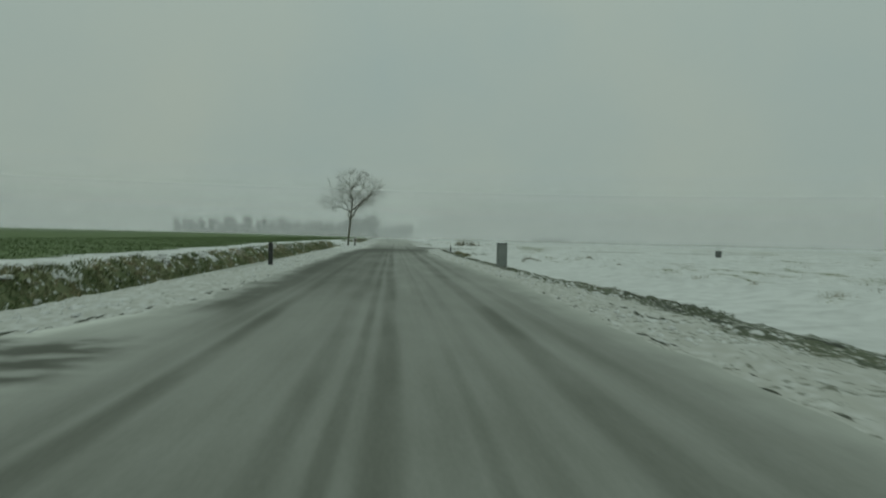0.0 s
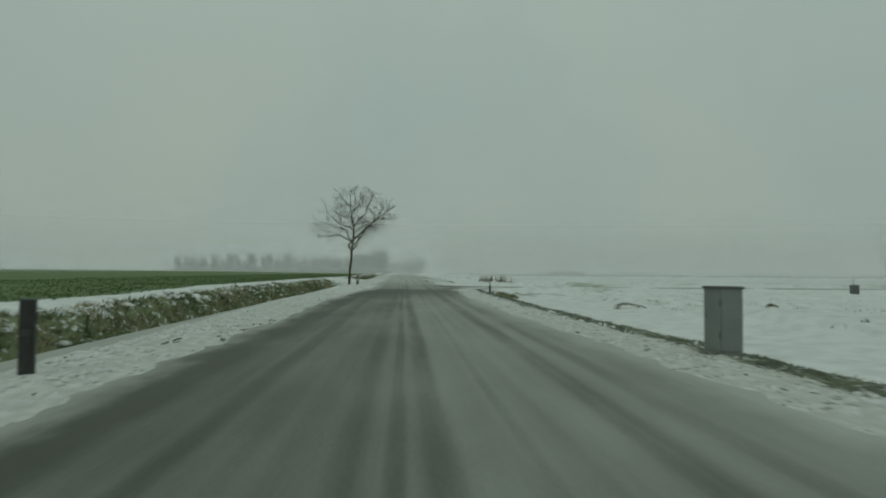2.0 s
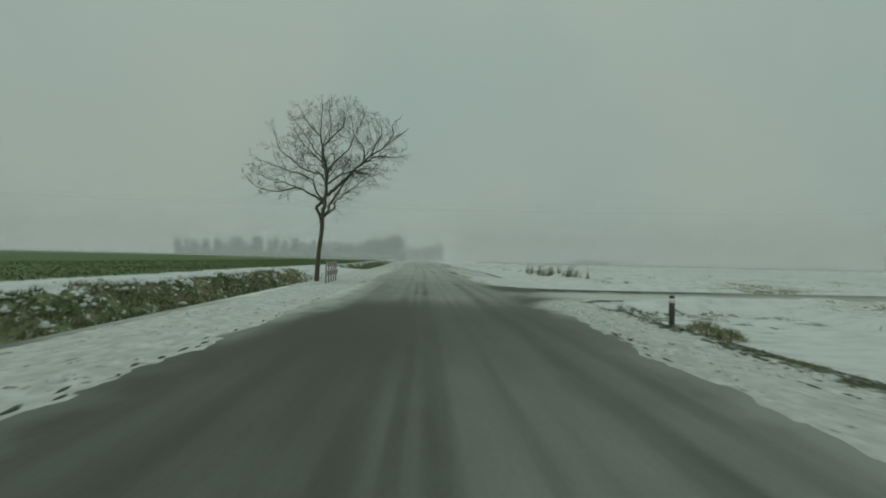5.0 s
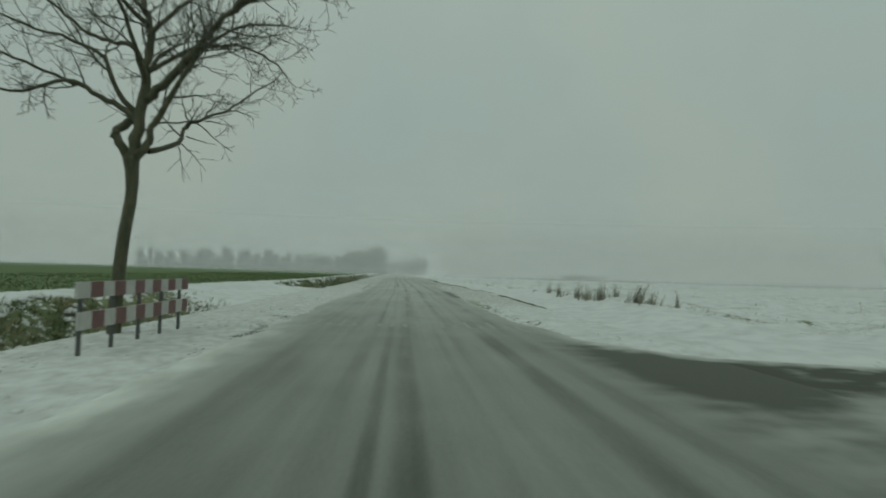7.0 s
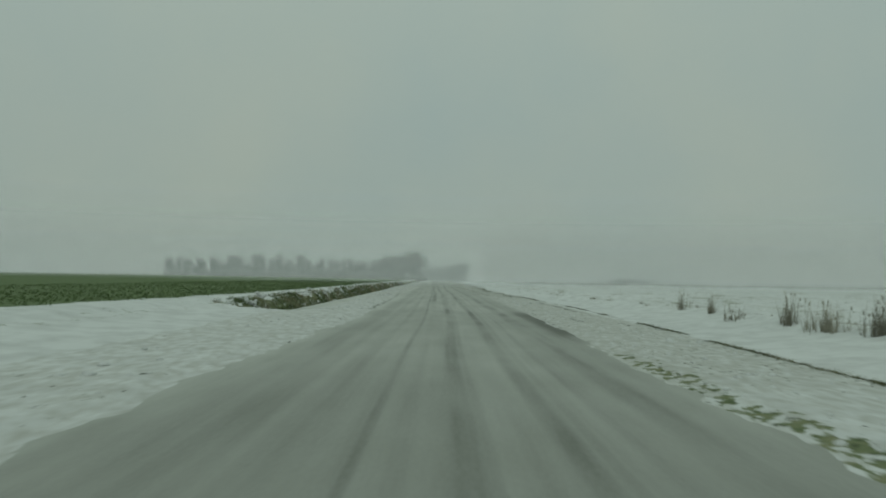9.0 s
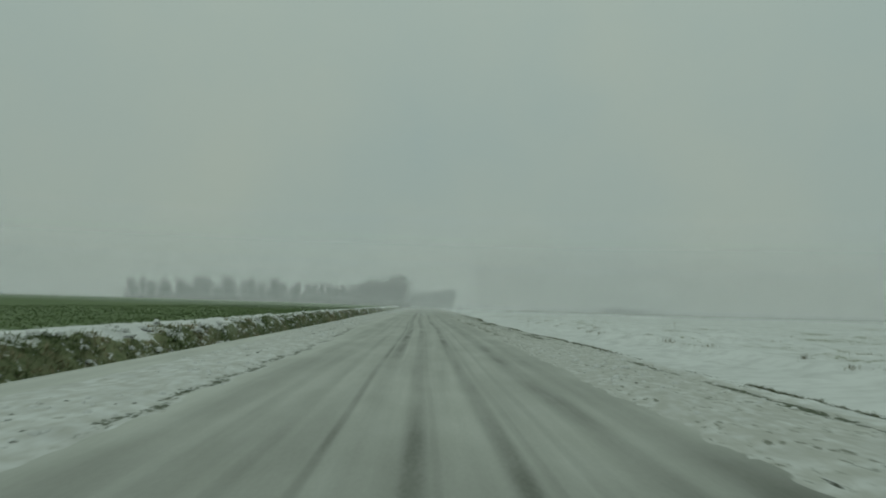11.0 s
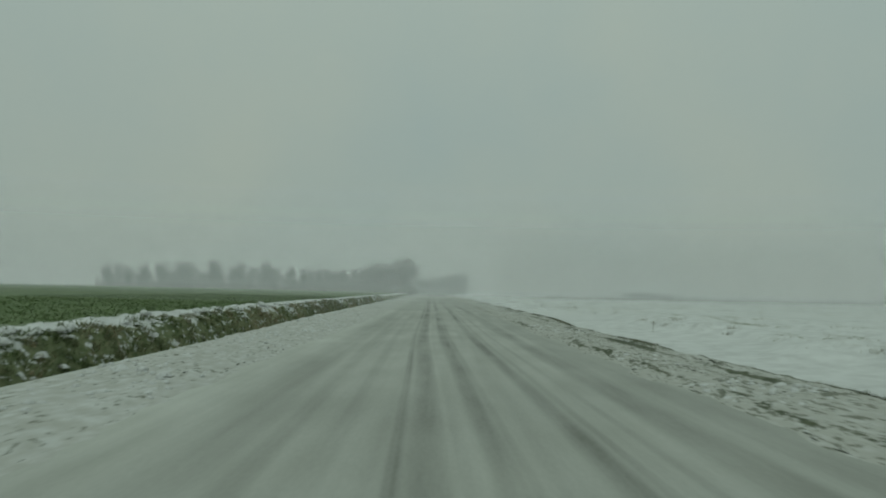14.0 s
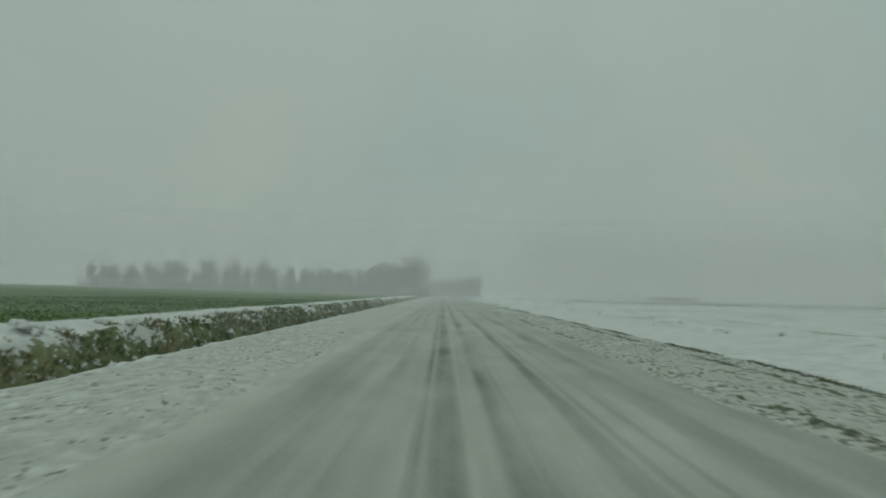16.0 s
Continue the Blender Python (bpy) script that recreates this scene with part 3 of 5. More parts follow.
class Weave:
    """Collects tubes, blades and lumps into one mesh."""

    def __init__(self):
        self.verts, self.faces = [], []

    def tube(self, points, radii, sides=5):
        start = len(self.verts)
        side = Vector((0.3, 0.9, 0.2))
        for k, p in enumerate(points):
            ahead = (points[min(k + 1, len(points) - 1)] - points[max(k - 1, 0)]).normalized()
            side = side - ahead * side.dot(ahead)
            if side.length < 1e-4:
                side = ahead.orthogonal()
            side.normalize()
            other = ahead.cross(side)
            for s in range(sides):
                a = 2 * math.pi * s / sides
                self.verts.append(p + (side * math.cos(a) + other * math.sin(a)) * radii[k])
        for k in range(len(points) - 1):
            for s in range(sides):
                a, b = start + k * sides + s, start + k * sides + (s + 1) % sides
                self.faces.append((a, b, b + sides, a + sides))
        self.faces.append(tuple(start + (len(points) - 1) * sides + s for s in range(sides)))

    def blade(self, x, y, z, lean_x, lean_y, tall, wide):
        a = math.atan2(lean_y, lean_x) + 1.57 + random.uniform(-0.7, 0.7)
        dx, dy = math.cos(a) * wide / 2, math.sin(a) * wide / 2
        n = len(self.verts)
        mid, tip = 0.55, 1.0
        self.verts += [(x - dx, y - dy, z), (x + dx, y + dy, z),
                       (x + dx * 0.7 + lean_x * 0.35, y + dy * 0.7 + lean_y * 0.35, z + tall * mid),
                       (x - dx * 0.7 + lean_x * 0.35, y - dy * 0.7 + lean_y * 0.35, z + tall * mid),
                       (x + lean_x, y + lean_y, z + tall * tip)]
        self.faces += [(n, n + 1, n + 2, n + 3), (n + 3, n + 2, n + 4)]

    def lump(self, x, y, z, sx, sy, sz, turn=None):
        n = len(self.verts)
        turn = random.uniform(0, 6.28) if turn is None else turn
        c, s = math.cos(turn), math.sin(turn)
        for level, (r, h) in enumerate(((1.0, -0.35), (0.95, 0.25), (0.55, 0.8))):
            for k in range(6):
                a = k * math.pi / 3 + level * 0.4
                q = random.uniform(0.75, 1.2) * r
                px, py = math.cos(a) * q * sx, math.sin(a) * q * sy
                self.verts.append((x + px * c - py * s, y + px * s + py * c, z + h * sz * random.uniform(0.8, 1.2)))
        self.verts.append((x, y, z + sz))
        for level in range(2):
            for k in range(6):
                a, b = n + level * 6 + k, n + level * 6 + (k + 1) % 6
                self.faces.append((a, b, b + 6, a + 6))
        for k in range(6):
            self.faces.append((n + 12 + k, n + 12 + (k + 1) % 6, n + 18))

    def made(self, name, material, parent=None, label="", flat=False):
        return mesh_object(name, self.verts, self.faces, material, parent, label, flat)


# ---------------------------------------------------------------- ground
def axis(*runs):
    values = []
    for a, b, n, power in runs:
        t = np.linspace(0, 1, n, endpoint=False)
        values.append(a + (b - a) * (t ** power))
    return np.concatenate(values + [np.array([runs[-1][1]])])


gx = axis((-2600, -200, 14, 0.5), (-200, -30, 22, 0.7), (-30, -10.5, 30, 0.8), (-10.5, 7.2, 190, 1), (7.2, 16, 34, 1.2), (16, 60, 26, 1.2), (60, 2600, 20, 2.5))
gy = axis((-400, -10, 16, 0.5), (-10, 160, 950, 1), (160, 340, 130, 1.5), (340, 3200, 30, 2.5))
GX, GY = np.meshgrid(gx, gy)
GU = GX - centre(GY)
GZ = height(GX, GY)
nx, ny = len(gx), len(gy)
me = bpy.data.meshes.new("ground")
me.vertices.add(nx * ny)
me.vertices.foreach_set("co", np.stack([GX, GY, GZ], -1).astype(np.float32).ravel())
idx = np.arange(nx * ny).reshape(ny, nx)
quads = np.stack([idx[:-1, :-1], idx[:-1, 1:], idx[1:, 1:], idx[1:, :-1]], -1).reshape(-1, 4)
me.loops.add(quads.size)
me.loops.foreach_set("vertex_index", quads.ravel().astype(np.int32))
me.polygons.add(len(quads))
me.polygons.foreach_set("loop_start", np.arange(0, quads.size, 4, dtype=np.int32))
me.polygons.foreach_set("use_smooth", np.ones(len(quads), dtype=bool))
me.update(calc_edges=True)

gap, side = road_gap(GU, GY)
dip = ditch_here(GY)
bank = smooth((-GU + ditch_edge(GY) - 0.25) / 0.5) * (1 - smooth((-GU + bank_top(GY) + 0.2 + 1.0 * (rough(GX * 1.1, GY * 0.9, 135, 3) - 0.5)) / 0.4)) * dip * (GU < 0)
far_end = (1 - dip) * smooth((-GU - 7.0) / 0.6) * (1 - smooth((-GU - 8.0) / 0.6)) * 0.25
streaky = rough(GX * 0.8, GY * 0.25, 130, 3)
line = np.exp(-((GU - crest(GY) - np.interp(GY, (-3, 14, 21, 37.5, 60), (-0.3, -0.28, -0.1, 0.0, 0.12))) / np.interp(GY, (-3, 14, 21, 37.5, 60, 90), (0.65, 0.6, 0.45, 0.4, 0.15, 0.115))) ** 2) * smooth(side / 1.5) * (0.6 + 0.9 * streaky)
line = line * np.interp(GY, (50, 56, 70, 77, 80, 400), (0.9, 0.4, 0.1, 0.1, 0.95, 0.95))
line = line * np.where(GY > 79, 0.45 + 0.9 * smooth((rough(GX * 0.6, GY * 0.45, 139, 3) - 0.38) / 0.2), 1.0)
corner = np.interp(GX, (5.5, 6.7, 7.5, 8.6, 10, 14, 25), (72.5, 71.2, 70.0, 68.6, 67.7, 67.0, 66.9))
line = line + 0.8 * np.exp(-((GU - crest(GY) + 0.5 + 0.25 * (streaky - 0.5)) / 0.13) ** 2) * smooth((GY - 90) / 6) * smooth((rough(GX * 0.3, GY * 0.22, 137, 2) - 0.45) / 0.2)
line = line + np.exp(-((GY - corner) / 0.22) ** 2) * (GX > 8) * (GX < 26) * 0.8 * smooth((rough(GX * 0.7, GY * 0.7, 132, 2) - 0.35) / 0.25)
verge = smooth(gap / 0.2) * (1 - smooth((np.abs(GU) - 5.2) / 0.4))
clods = verge * (1 - 0.9 * calm(GU, GY)) * np.maximum(0, rough(GX * 1.4, GY * 0.9, 150, 4) - 0.5) * np.where(GU < 0, np.interp(GY, (58, 74, 124, 134), (1.1, 0.6, 0.6, 1.2)), np.interp(GY, (12, 20, 74, 110, 126), (1.0, 0.6, 0.7, 0.75, 1.3)) * (0.45 + 1.3 * smooth((GU - crest(GY) + 0.95) / 0.6)))
lip = far_lip(GY)
ridge = np.exp(-((GU - lip - 0.25) / 0.35) ** 2) * smooth((rough(GX * 0.5, GY * 0.5, 162, 3) - 0.40) / 0.25) * smooth((side - 2) / 4)
rows = smooth((GU - lip - 0.6) / 1.0) * np.maximum(0, rough(GX * 1.3, GY * 0.16, 163, 4) - 0.50) * 2.6 * (0.5 + grain(GX * 0.08, GY * 0.05, 165))
stubble = smooth((GU - 9) / 3) * np.maximum(0, rough(GX * 0.3, GY * 0.8, 160, 4) - 0.5) * 1.0 + rows + 0.55 * ridge
bare = smooth(1.25 - np.hypot((GX + 5.3) / 0.9, (GY - 2.6) / 0.9)) * 0.4
shoulder = smooth(1.6 - np.hypot((GX - 8.0) / 3.2, (GY - 56.5) / 2.6)) * smooth(gap / 0.4) * np.maximum(0, rough(GX * 1.5, GY * 1.6, 170, 3) - 0.42) * 2.6
sludge = np.exp(-((gap - 0.16) / 0.3) ** 2) * (GU > 0) * smooth((GY - 71) / 1.5) * (1 - smooth((GY - 84) / 5)) * (0.4 + 0.9 * streaky)
turf = np.clip(bank * 0.76 + far_end + stubble * 0.62 + bare + 0.6 * sludge, 0, 1.2)
rim_line = np.exp(-((gap - np.where((GU > 0) & (GY > 104), 0.3, 0.06)) / np.where((GU > 0) & (GY > 104), 0.085, 0.11)) ** 2) * np.maximum(smooth((rough(GX * 0.2, GY * 0.35, 133, 2) - 0.36) / 0.2), (GU < 0) * smooth((GY - 97) / 2) * (1 - smooth((GY - 107) / 2))) * np.where(GU < 0, 1.3 * smooth((GY - 65.5) / 1.0) * (1 - smooth((GY - 74) / 1.5)) + smooth((GY - 97) / 3) * (1 - smooth((GY - 121) / 4)), 0.9 * smooth((GY - 109) / 4) + 0.8 * smooth((GY - 87) / 2) * (1 - smooth((GY - 97) / 4)))
tuft = smooth(1.3 - np.hypot((GX + 2.95) / 0.4, (GY - 73.0) / 1.2)) * 0.4
sod = np.clip(line + clods + shoulder + 0.3 * sludge + np.where(GU < 0, 0.75, np.interp(GY, (104, 112), (0.62, 0.82))) * rim_line + tuft, 0, np.where(GU > 0, np.interp(GY, (50, 56, 78, 82), (0.74, 0.6, 0.6, 0.98)), 0.6))
crop = smooth((-GU + crop_edge(GY) + 0.25) / 0.7) * (0.55 + 0.75 * smooth((-GU + crop_edge(GY)) / 3.5))
soiled = smooth((gap + 0.3) / 0.2) * (1 - smooth((np.abs(GU) - 5.2) / 0.4))
dirt = np.clip(soiled * np.where(GU > 0, np.interp(GY, (0, 42, 52, 60, 90, 112, 126), (0.86, 0.72, 0.6, 0.60, 0.74, 0.78, 0.95)), np.interp(GY, (60, 78, 104, 122), (0.72, 0.52, 0.56, 0.76)) - 0.35 * np.exp(-((GY - 58) / 11) ** 2)) * (1 - 0.6 * calm(GU, GY)) + stubble * 0.8, 0, 1)
dirt = np.clip(dirt + 0.2 * np.exp(-(gap / 0.3) ** 2) * (GU > 0) * smooth((GY - 44) / 4) * (1 - smooth((GY - 60) / 2)), 0, 1.3)
for key, value in (("turf", turf), ("sod", sod), ("crop", crop), ("dirt", dirt)):
    me.attributes.new(key, "FLOAT", "POINT").data.foreach_set("value", value.astype(np.float32).ravel())
me.materials.append(GROUND)
tagged(new("ground", me), "flat farmland under thin drifted snow with ditch banks", "ground", kind="structure")

ru, ry = np.linspace(-5.4, 4.8, 86), np.concatenate([np.arange(-20, 175, 0.4), np.linspace(175, 900, 90)])
RU, RY = np.meshgrid(ru, ry)
RX = RU + centre(RY)
RZ = 0.012 * (1 - (RU / 4.5) ** 2) - 0.012
idx = np.arange(RU.size).reshape(RU.shape)
quads = np.stack([idx[:-1, :-1], idx[:-1, 1:], idx[1:, 1:], idx[1:, :-1]], -1).reshape(-1, 4)
road = mesh_object("road", np.stack([RX, RY, RZ], -1).reshape(-1, 3), quads.tolist(), ROAD)
road.data.attributes.new("lane", "FLOAT", "POINT").data.foreach_set("value", RU.astype(np.float32).ravel())
road.data.attributes.new("edge", "FLOAT", "POINT").data.foreach_set("value", road_gap(RU, RY)[0].astype(np.float32).ravel())
tagged(road, "straight asphalt country road dusted with streaks of blown snow", "road", kind="structure")
sx, sy = np.concatenate([np.arange(2.6, 16, 0.2), np.linspace(16, 420, 80)]), np.arange(48, 77, 0.2)
SX, SY = np.meshgrid(sx, sy)
side_gap = road_gap(SX - centre(SY), SY)[0]
open_cell = side_gap[:-1, :-1] < 0.35
idx = np.arange(SX.size).reshape(SX.shape)
quads = np.stack([idx[:-1, :-1], idx[:-1, 1:], idx[1:, 1:], idx[1:, :-1]], -1)[open_cell]
used_verts, packed = np.unique(quads, return_inverse=True)
side_co = np.stack([SX, SY, np.full(SX.shape, -0.02)], -1).reshape(-1, 3)[used_verts]
side_me = bpy.data.meshes.new("side_road")
side_me.from_pydata(side_co.tolist(), [], packed.reshape(-1, 4).tolist())
side_me.materials.append(SIDE)
side_me.attributes.new("edge", "FLOAT", "POINT").data.foreach_set("value", side_gap.ravel()[used_verts].astype(np.float32))
tagged(new("side_road", side_me), "side road with a bare wet strip between snow", "road", kind="structure")

# see-through sheets in nested rings stand in for thin mist, thicker with distance
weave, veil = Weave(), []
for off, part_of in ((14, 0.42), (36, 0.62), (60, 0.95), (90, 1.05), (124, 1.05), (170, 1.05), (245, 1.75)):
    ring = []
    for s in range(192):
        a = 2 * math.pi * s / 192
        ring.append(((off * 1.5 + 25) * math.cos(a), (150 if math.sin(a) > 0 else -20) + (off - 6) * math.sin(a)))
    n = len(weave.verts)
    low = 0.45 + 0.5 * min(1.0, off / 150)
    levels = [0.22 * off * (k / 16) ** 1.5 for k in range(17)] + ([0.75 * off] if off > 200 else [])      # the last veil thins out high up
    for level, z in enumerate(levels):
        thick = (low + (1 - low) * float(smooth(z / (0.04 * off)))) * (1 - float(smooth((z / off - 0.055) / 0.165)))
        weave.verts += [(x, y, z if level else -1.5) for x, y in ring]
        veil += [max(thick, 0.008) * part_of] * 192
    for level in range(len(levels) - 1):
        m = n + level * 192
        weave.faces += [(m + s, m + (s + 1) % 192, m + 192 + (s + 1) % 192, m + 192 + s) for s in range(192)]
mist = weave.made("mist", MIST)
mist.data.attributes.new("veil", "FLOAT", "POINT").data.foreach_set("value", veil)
tagged(mist, "see-through sheets standing in for thin grey winter mist over the fields", "mist", kind="stuff")


# ---------------------------------------------------------------- the roadside tree
def bent(points, steps):
    """A smooth line through a few points."""
    out = []
    n = len(points)
    for k in range(n - 1):
        p0, p1, p2, p3 = points[max(k - 1, 0)], points[k], points[k + 1], points[min(k + 2, n - 1)]
        for s in range(steps):
            t = s / steps
            out.append(0.5 * ((2 * p1) + (p2 - p0) * t + (2 * p0 - 5 * p1 + 4 * p2 - p3) * t * t + (3 * p1 - p0 - 3 * p2 + p3) * t ** 3))
    return out + [points[-1]]


def sprout(weave, at, way, length, radius, depth, lift=0.25, sides=4, bounds=None):
    """A crooked branch with side twigs that turn up towards their ends; bounds keeps it inside the crown."""
    n = 7 if depth > 0 else 5
    points, p, w = [at.copy()], at.copy(), way.normalized()
    sway = Vector((random.gauss(0, 0.3), random.gauss(0, 0.3), random.gauss(0, 0.22)))
    for k in range(n):
        sway = -0.7 * sway + Vector((random.gauss(0, 0.16), random.gauss(0, 0.16), random.gauss(0, 0.14)))
        w = (w + sway + Vector((0, 0, lift * (0.04 + 0.4 * k / n)))).normalized()
        p = p + w * (length / n) * random.uniform(0.7, 1.3)
        if bounds and k > 1 and not bounds(p):
            break
        points.append(p.copy())
    n = len(points) - 1
    radii = [max(radius * (1 - 0.66 * k / n), 0.0042) for k in range(n + 1)]
    weave.tube(points, radii, sides if depth > 0 else 3)
    if depth <= 0:
        return
    flip = random.choice((-1, 1))
    for k in range(2, n + 1):
        if random.random() < (0.42 if depth == 1 else 0.22):
            continue
        along = (points[k] - points[k - 1]).normalized()
        out = along.cross(Vector((0, 0, 1)) if random.random() < 0.35 else Vector((0, 1, 0)))
        out = out * flip + Vector((random.gauss(0, 0.35), random.gauss(0, 0.45), random.gauss(0, 0.35)))
        out = (out - along * out.dot(along)).normalized()
        flip = -flip
        turn = random.uniform(0.5, 1.0)
        start = points[k - 1].lerp(points[k], random.random())
        reach = length * random.uniform(0.38, 0.7) * (1.1 - 0.4 * k / n)
        sprout(weave, start, along * math.cos(turn) + out * math.sin(turn), reach, radii[k] * 0.72, depth - 1, lift, 4, bounds)


def roadside_tree(x, y, z):
    tree = empty("bare_tree", x, y, z)
    twigs = Weave()
    trunk = Weave()
    spine = bent([Vector(p) for p in ((-0.10, 0, -0.35), (-0.08, 0, 0.0), (-0.06, 0, 0.7), (0.0, 0.02, 1.6), (0.10, 0.02, 2.4), (0.07, 0, 3.0))], 4)
    trunk.tube(spine, [0.19 - 0.023 * min(k, 3) - 0.0016 * k for k in range(len(spine))][:-4] + [0.105, 0.11, 0.125, 0.14, 0.13], 14)
    trunk.made("trunk", BARK, tree, "slightly leaning greenish bark")
    fork = Vector((0.07, 0, 3.03))

    def crown(p):
        """Inside the rounded outline of the crown."""
        d = p - fork
        return ((d.x - 0.2) / 4.1) ** 2 + (d.y / 3.1) ** 2 + ((d.z - 2.35) / 3.3) ** 2 < 1.0

    def limb(thick, thin, *line, bare=False, thrift=2, long=1.0):
        """One main branch through points across, deep and up from the fork, with its side branches."""
        n = len(line) - 1
        pts = [fork + Vector(p) for p in line]
        pts = [p + Vector((random.gauss(0, 0.03), random.gauss(0, 0.06), random.gauss(0, 0.03))) if 0 < k < n else p for k, p in enumerate(pts)]
        curve = bent(pts, 4)
        m = len(curve) - 1
        curve = [p + Vector((random.gauss(0, 0.014), random.gauss(0, 0.014), random.gauss(0, 0.014))) if 0 < k < m else p for k, p in enumerate(curve)]
        radii = [(thick + (thin - thick) * (k / m) ** 0.75) * random.uniform(0.93, 1.08) for k in range(m + 1)]
        wood = Weave()
        wood.tube(curve, radii, 8)
        wood.made("limb", BARK, tree)
        if bare:
            return
        flip = random.choice((-1, 1))
        for k in range(max(2, m // 4), m + 1):
            if k < m and (k + n) % thrift and random.random() < 0.75:
                continue
            along = (curve[k] - curve[k - 1]).normalized()
            out = along.cross(Vector((0, 1, 0))) * flip + Vector((random.gauss(0, 0.3), random.gauss(0, 0.8), random.gauss(0.1, 0.3)))
            out = (out - along * out.dot(along)).normalized()
            flip = -flip
            turn = random.uniform(0.55, 1.0) if k < m else 0.1
            reach = long * random.uniform(0.7, 1.2) * (1.35 - 0.6 * k / m)
            sprout(twigs, curve[k], along * math.cos(turn) + out * math.sin(turn), reach, max(min(radii[k] * 0.5, 0.019), 0.009), 2, 0.32, 5, crown)

    # the leader, the loop where a branch has grown back into it, and its twin
    limb(0.118, 0.016, (0.0, 0.0, -0.08), (0.09, 0.02, 0.44), (0.16, 0.04, 1.12), (0.19, 0.07, 1.71), (0.19, 0.09, 2.15), (0.05, 0.11, 2.59), (-0.06, 0.13, 3.23), (-0.17, 0.16, 3.77), (-0.19, 0.18, 4.56), (-0.12, 0.2, 5.2))
    limb(0.072, 0.066, (-0.05, 0.0, -0.06), (-0.23, 0.0, 0.2), (-0.24, 0.0, 0.42), (-0.08, 0.0, 0.58), (0.12, 0.0, 0.78), bare=True)
    limb(0.085, 0.016, (0.04, 0.0, -0.1), (0.27, -0.07, 0.12), (0.38, -0.14, 0.45), (0.67, -0.21, 0.87), (0.92, -0.29, 1.35), (1.3, -0.36, 1.79), (1.87, -0.43, 2.08), (2.6, -0.5, 2.17))
    # the low limb with its knee, over the field side
    limb(0.056, 0.012, (0.2, 0.2, 0.1), (0.44, 0.95, 0.35), (0.45, 1.3, 0.67), (0.68, 1.6, 1.0), (1.0, 2.1, 1.38), (1.37, 2.3, 1.75), (1.82, 2.5, 2.1), long=0.8)
    # the heavy limb over the road and what rises from it
    limb(0.088, 0.016, (0.2, 0.0, 0.94), (0.54, -0.19, 1.19), (0.95, -0.38, 1.52), (1.35, -0.56, 1.84), (1.84, -0.75, 2.25), (2.25, -0.94, 2.66), (2.76, -1.12, 2.99), (3.3, -1.31, 3.31), (3.81, -1.5, 3.7))
    limb(0.045, 0.010, (1.84, -0.75, 2.25), (2.29, -0.89, 2.56), (2.85, -1.02, 2.63), (3.32, -1.16, 2.55), (3.78, -1.3, 2.65), long=0.7)
    limb(0.045, 0.010, (1.96, -0.8, 2.4), (1.87, -0.73, 3.08), (1.5, -0.67, 3.65), (1.38, -0.6, 4.14))
    limb(0.042, 0.010, (2.25, -0.95, 2.66), (2.5, -1.27, 3.17), (2.8, -1.58, 3.57), (2.66, -1.9, 3.99))
    limb(0.036, 0.010, (2.85, -1.1, 3.04), (3.18, -1.07, 3.61), (3.28, -1.03, 4.04), (3.55, -1.0, 4.38), long=0.7)
    limb(0.050, 0.012, (0.24, 0.0, 1.46), (0.65, 0.14, 1.8), (1.03, 0.28, 1.99), (1.55, 0.42, 2.13), (2.07, 0.56, 2.0), (2.41, 0.7, 1.69))
    # the top
    limb(0.048, 0.010, (0.2, 0.0, 2.04), (0.66, 0.16, 2.54), (1.07, 0.32, 3.14), (1.32, 0.48, 3.76), (1.66, 0.64, 4.58), (1.84, 0.8, 5.1))
    limb(0.045, 0.010, (-0.04, 0.1, 3.2), (0.42, -0.17, 3.54), (0.87, -0.35, 4.02), (1.1, -0.52, 4.49), (1.19, -0.7, 5.04))
    limb(0.040, 0.010, (-0.14, 0.15, 3.66), (-0.57, 0.17, 4.08), (-0.99, 0.33, 4.6), (-1.31, 0.5, 5.2))
    limb(0.034, 0.010, (0.25, -0.1, 3.42), (0.3, 0.3, 4.26), (0.1, 0.6, 5.0), (0.18, 0.9, 5.4))
    # the side over the ditch: a long low branch that dips and rises, and those above it
    limb(0.062, 0.010, (0.06, 0.0, 0.62), (-0.29, 0.05, 0.84), (-0.65, 0.1, 1.02), (-1.05, 0.15, 1.19), (-1.55, 0.2, 1.15), (-2.0, 0.25, 1.11), (-2.74, 0.3, 1.17), (-3.2, 0.35, 1.41), (-3.57, 0.4, 1.74), thrift=3, long=0.6)
    limb(0.036, 0.010, (-1.05, 0.15, 1.19), (-1.52, -0.04, 1.41), (-2.01, -0.23, 1.58), (-2.52, -0.41, 1.59), (-2.87, -0.6, 1.83), long=0.7)
    limb(0.050, 0.012, (0.04, 0.0, 0.74), (-0.28, -0.08, 1.14), (-0.35, -0.17, 1.57), (-0.8, -0.25, 1.76), (-1.44, -0.33, 1.95), (-1.98, -0.42, 2.13), (-2.55, -0.5, 2.33))
    limb(0.052, 0.010, (0.17, 0.05, 1.45), (-0.15, 0.15, 1.89), (-0.58, 0.3, 2.07), (-1.17, 0.45, 2.3), (-1.75, 0.6, 2.77), (-2.2, 0.75, 3.22), (-2.52, 0.9, 4.05))
    limb(0.046, 0.010, (0.14, 0.08, 2.3), (-0.2, -0.3, 2.6), (-0.54, -0.6, 2.94), (-0.83, -0.9, 3.19), (-1.09, -1.2, 3.69))
    limb(0.042, 0.010, (0.06, 0.1, 2.54), (-0.5, 0.43, 3.14), (-0.98, 0.87, 3.87), (-1.5, 1.2, 4.5))
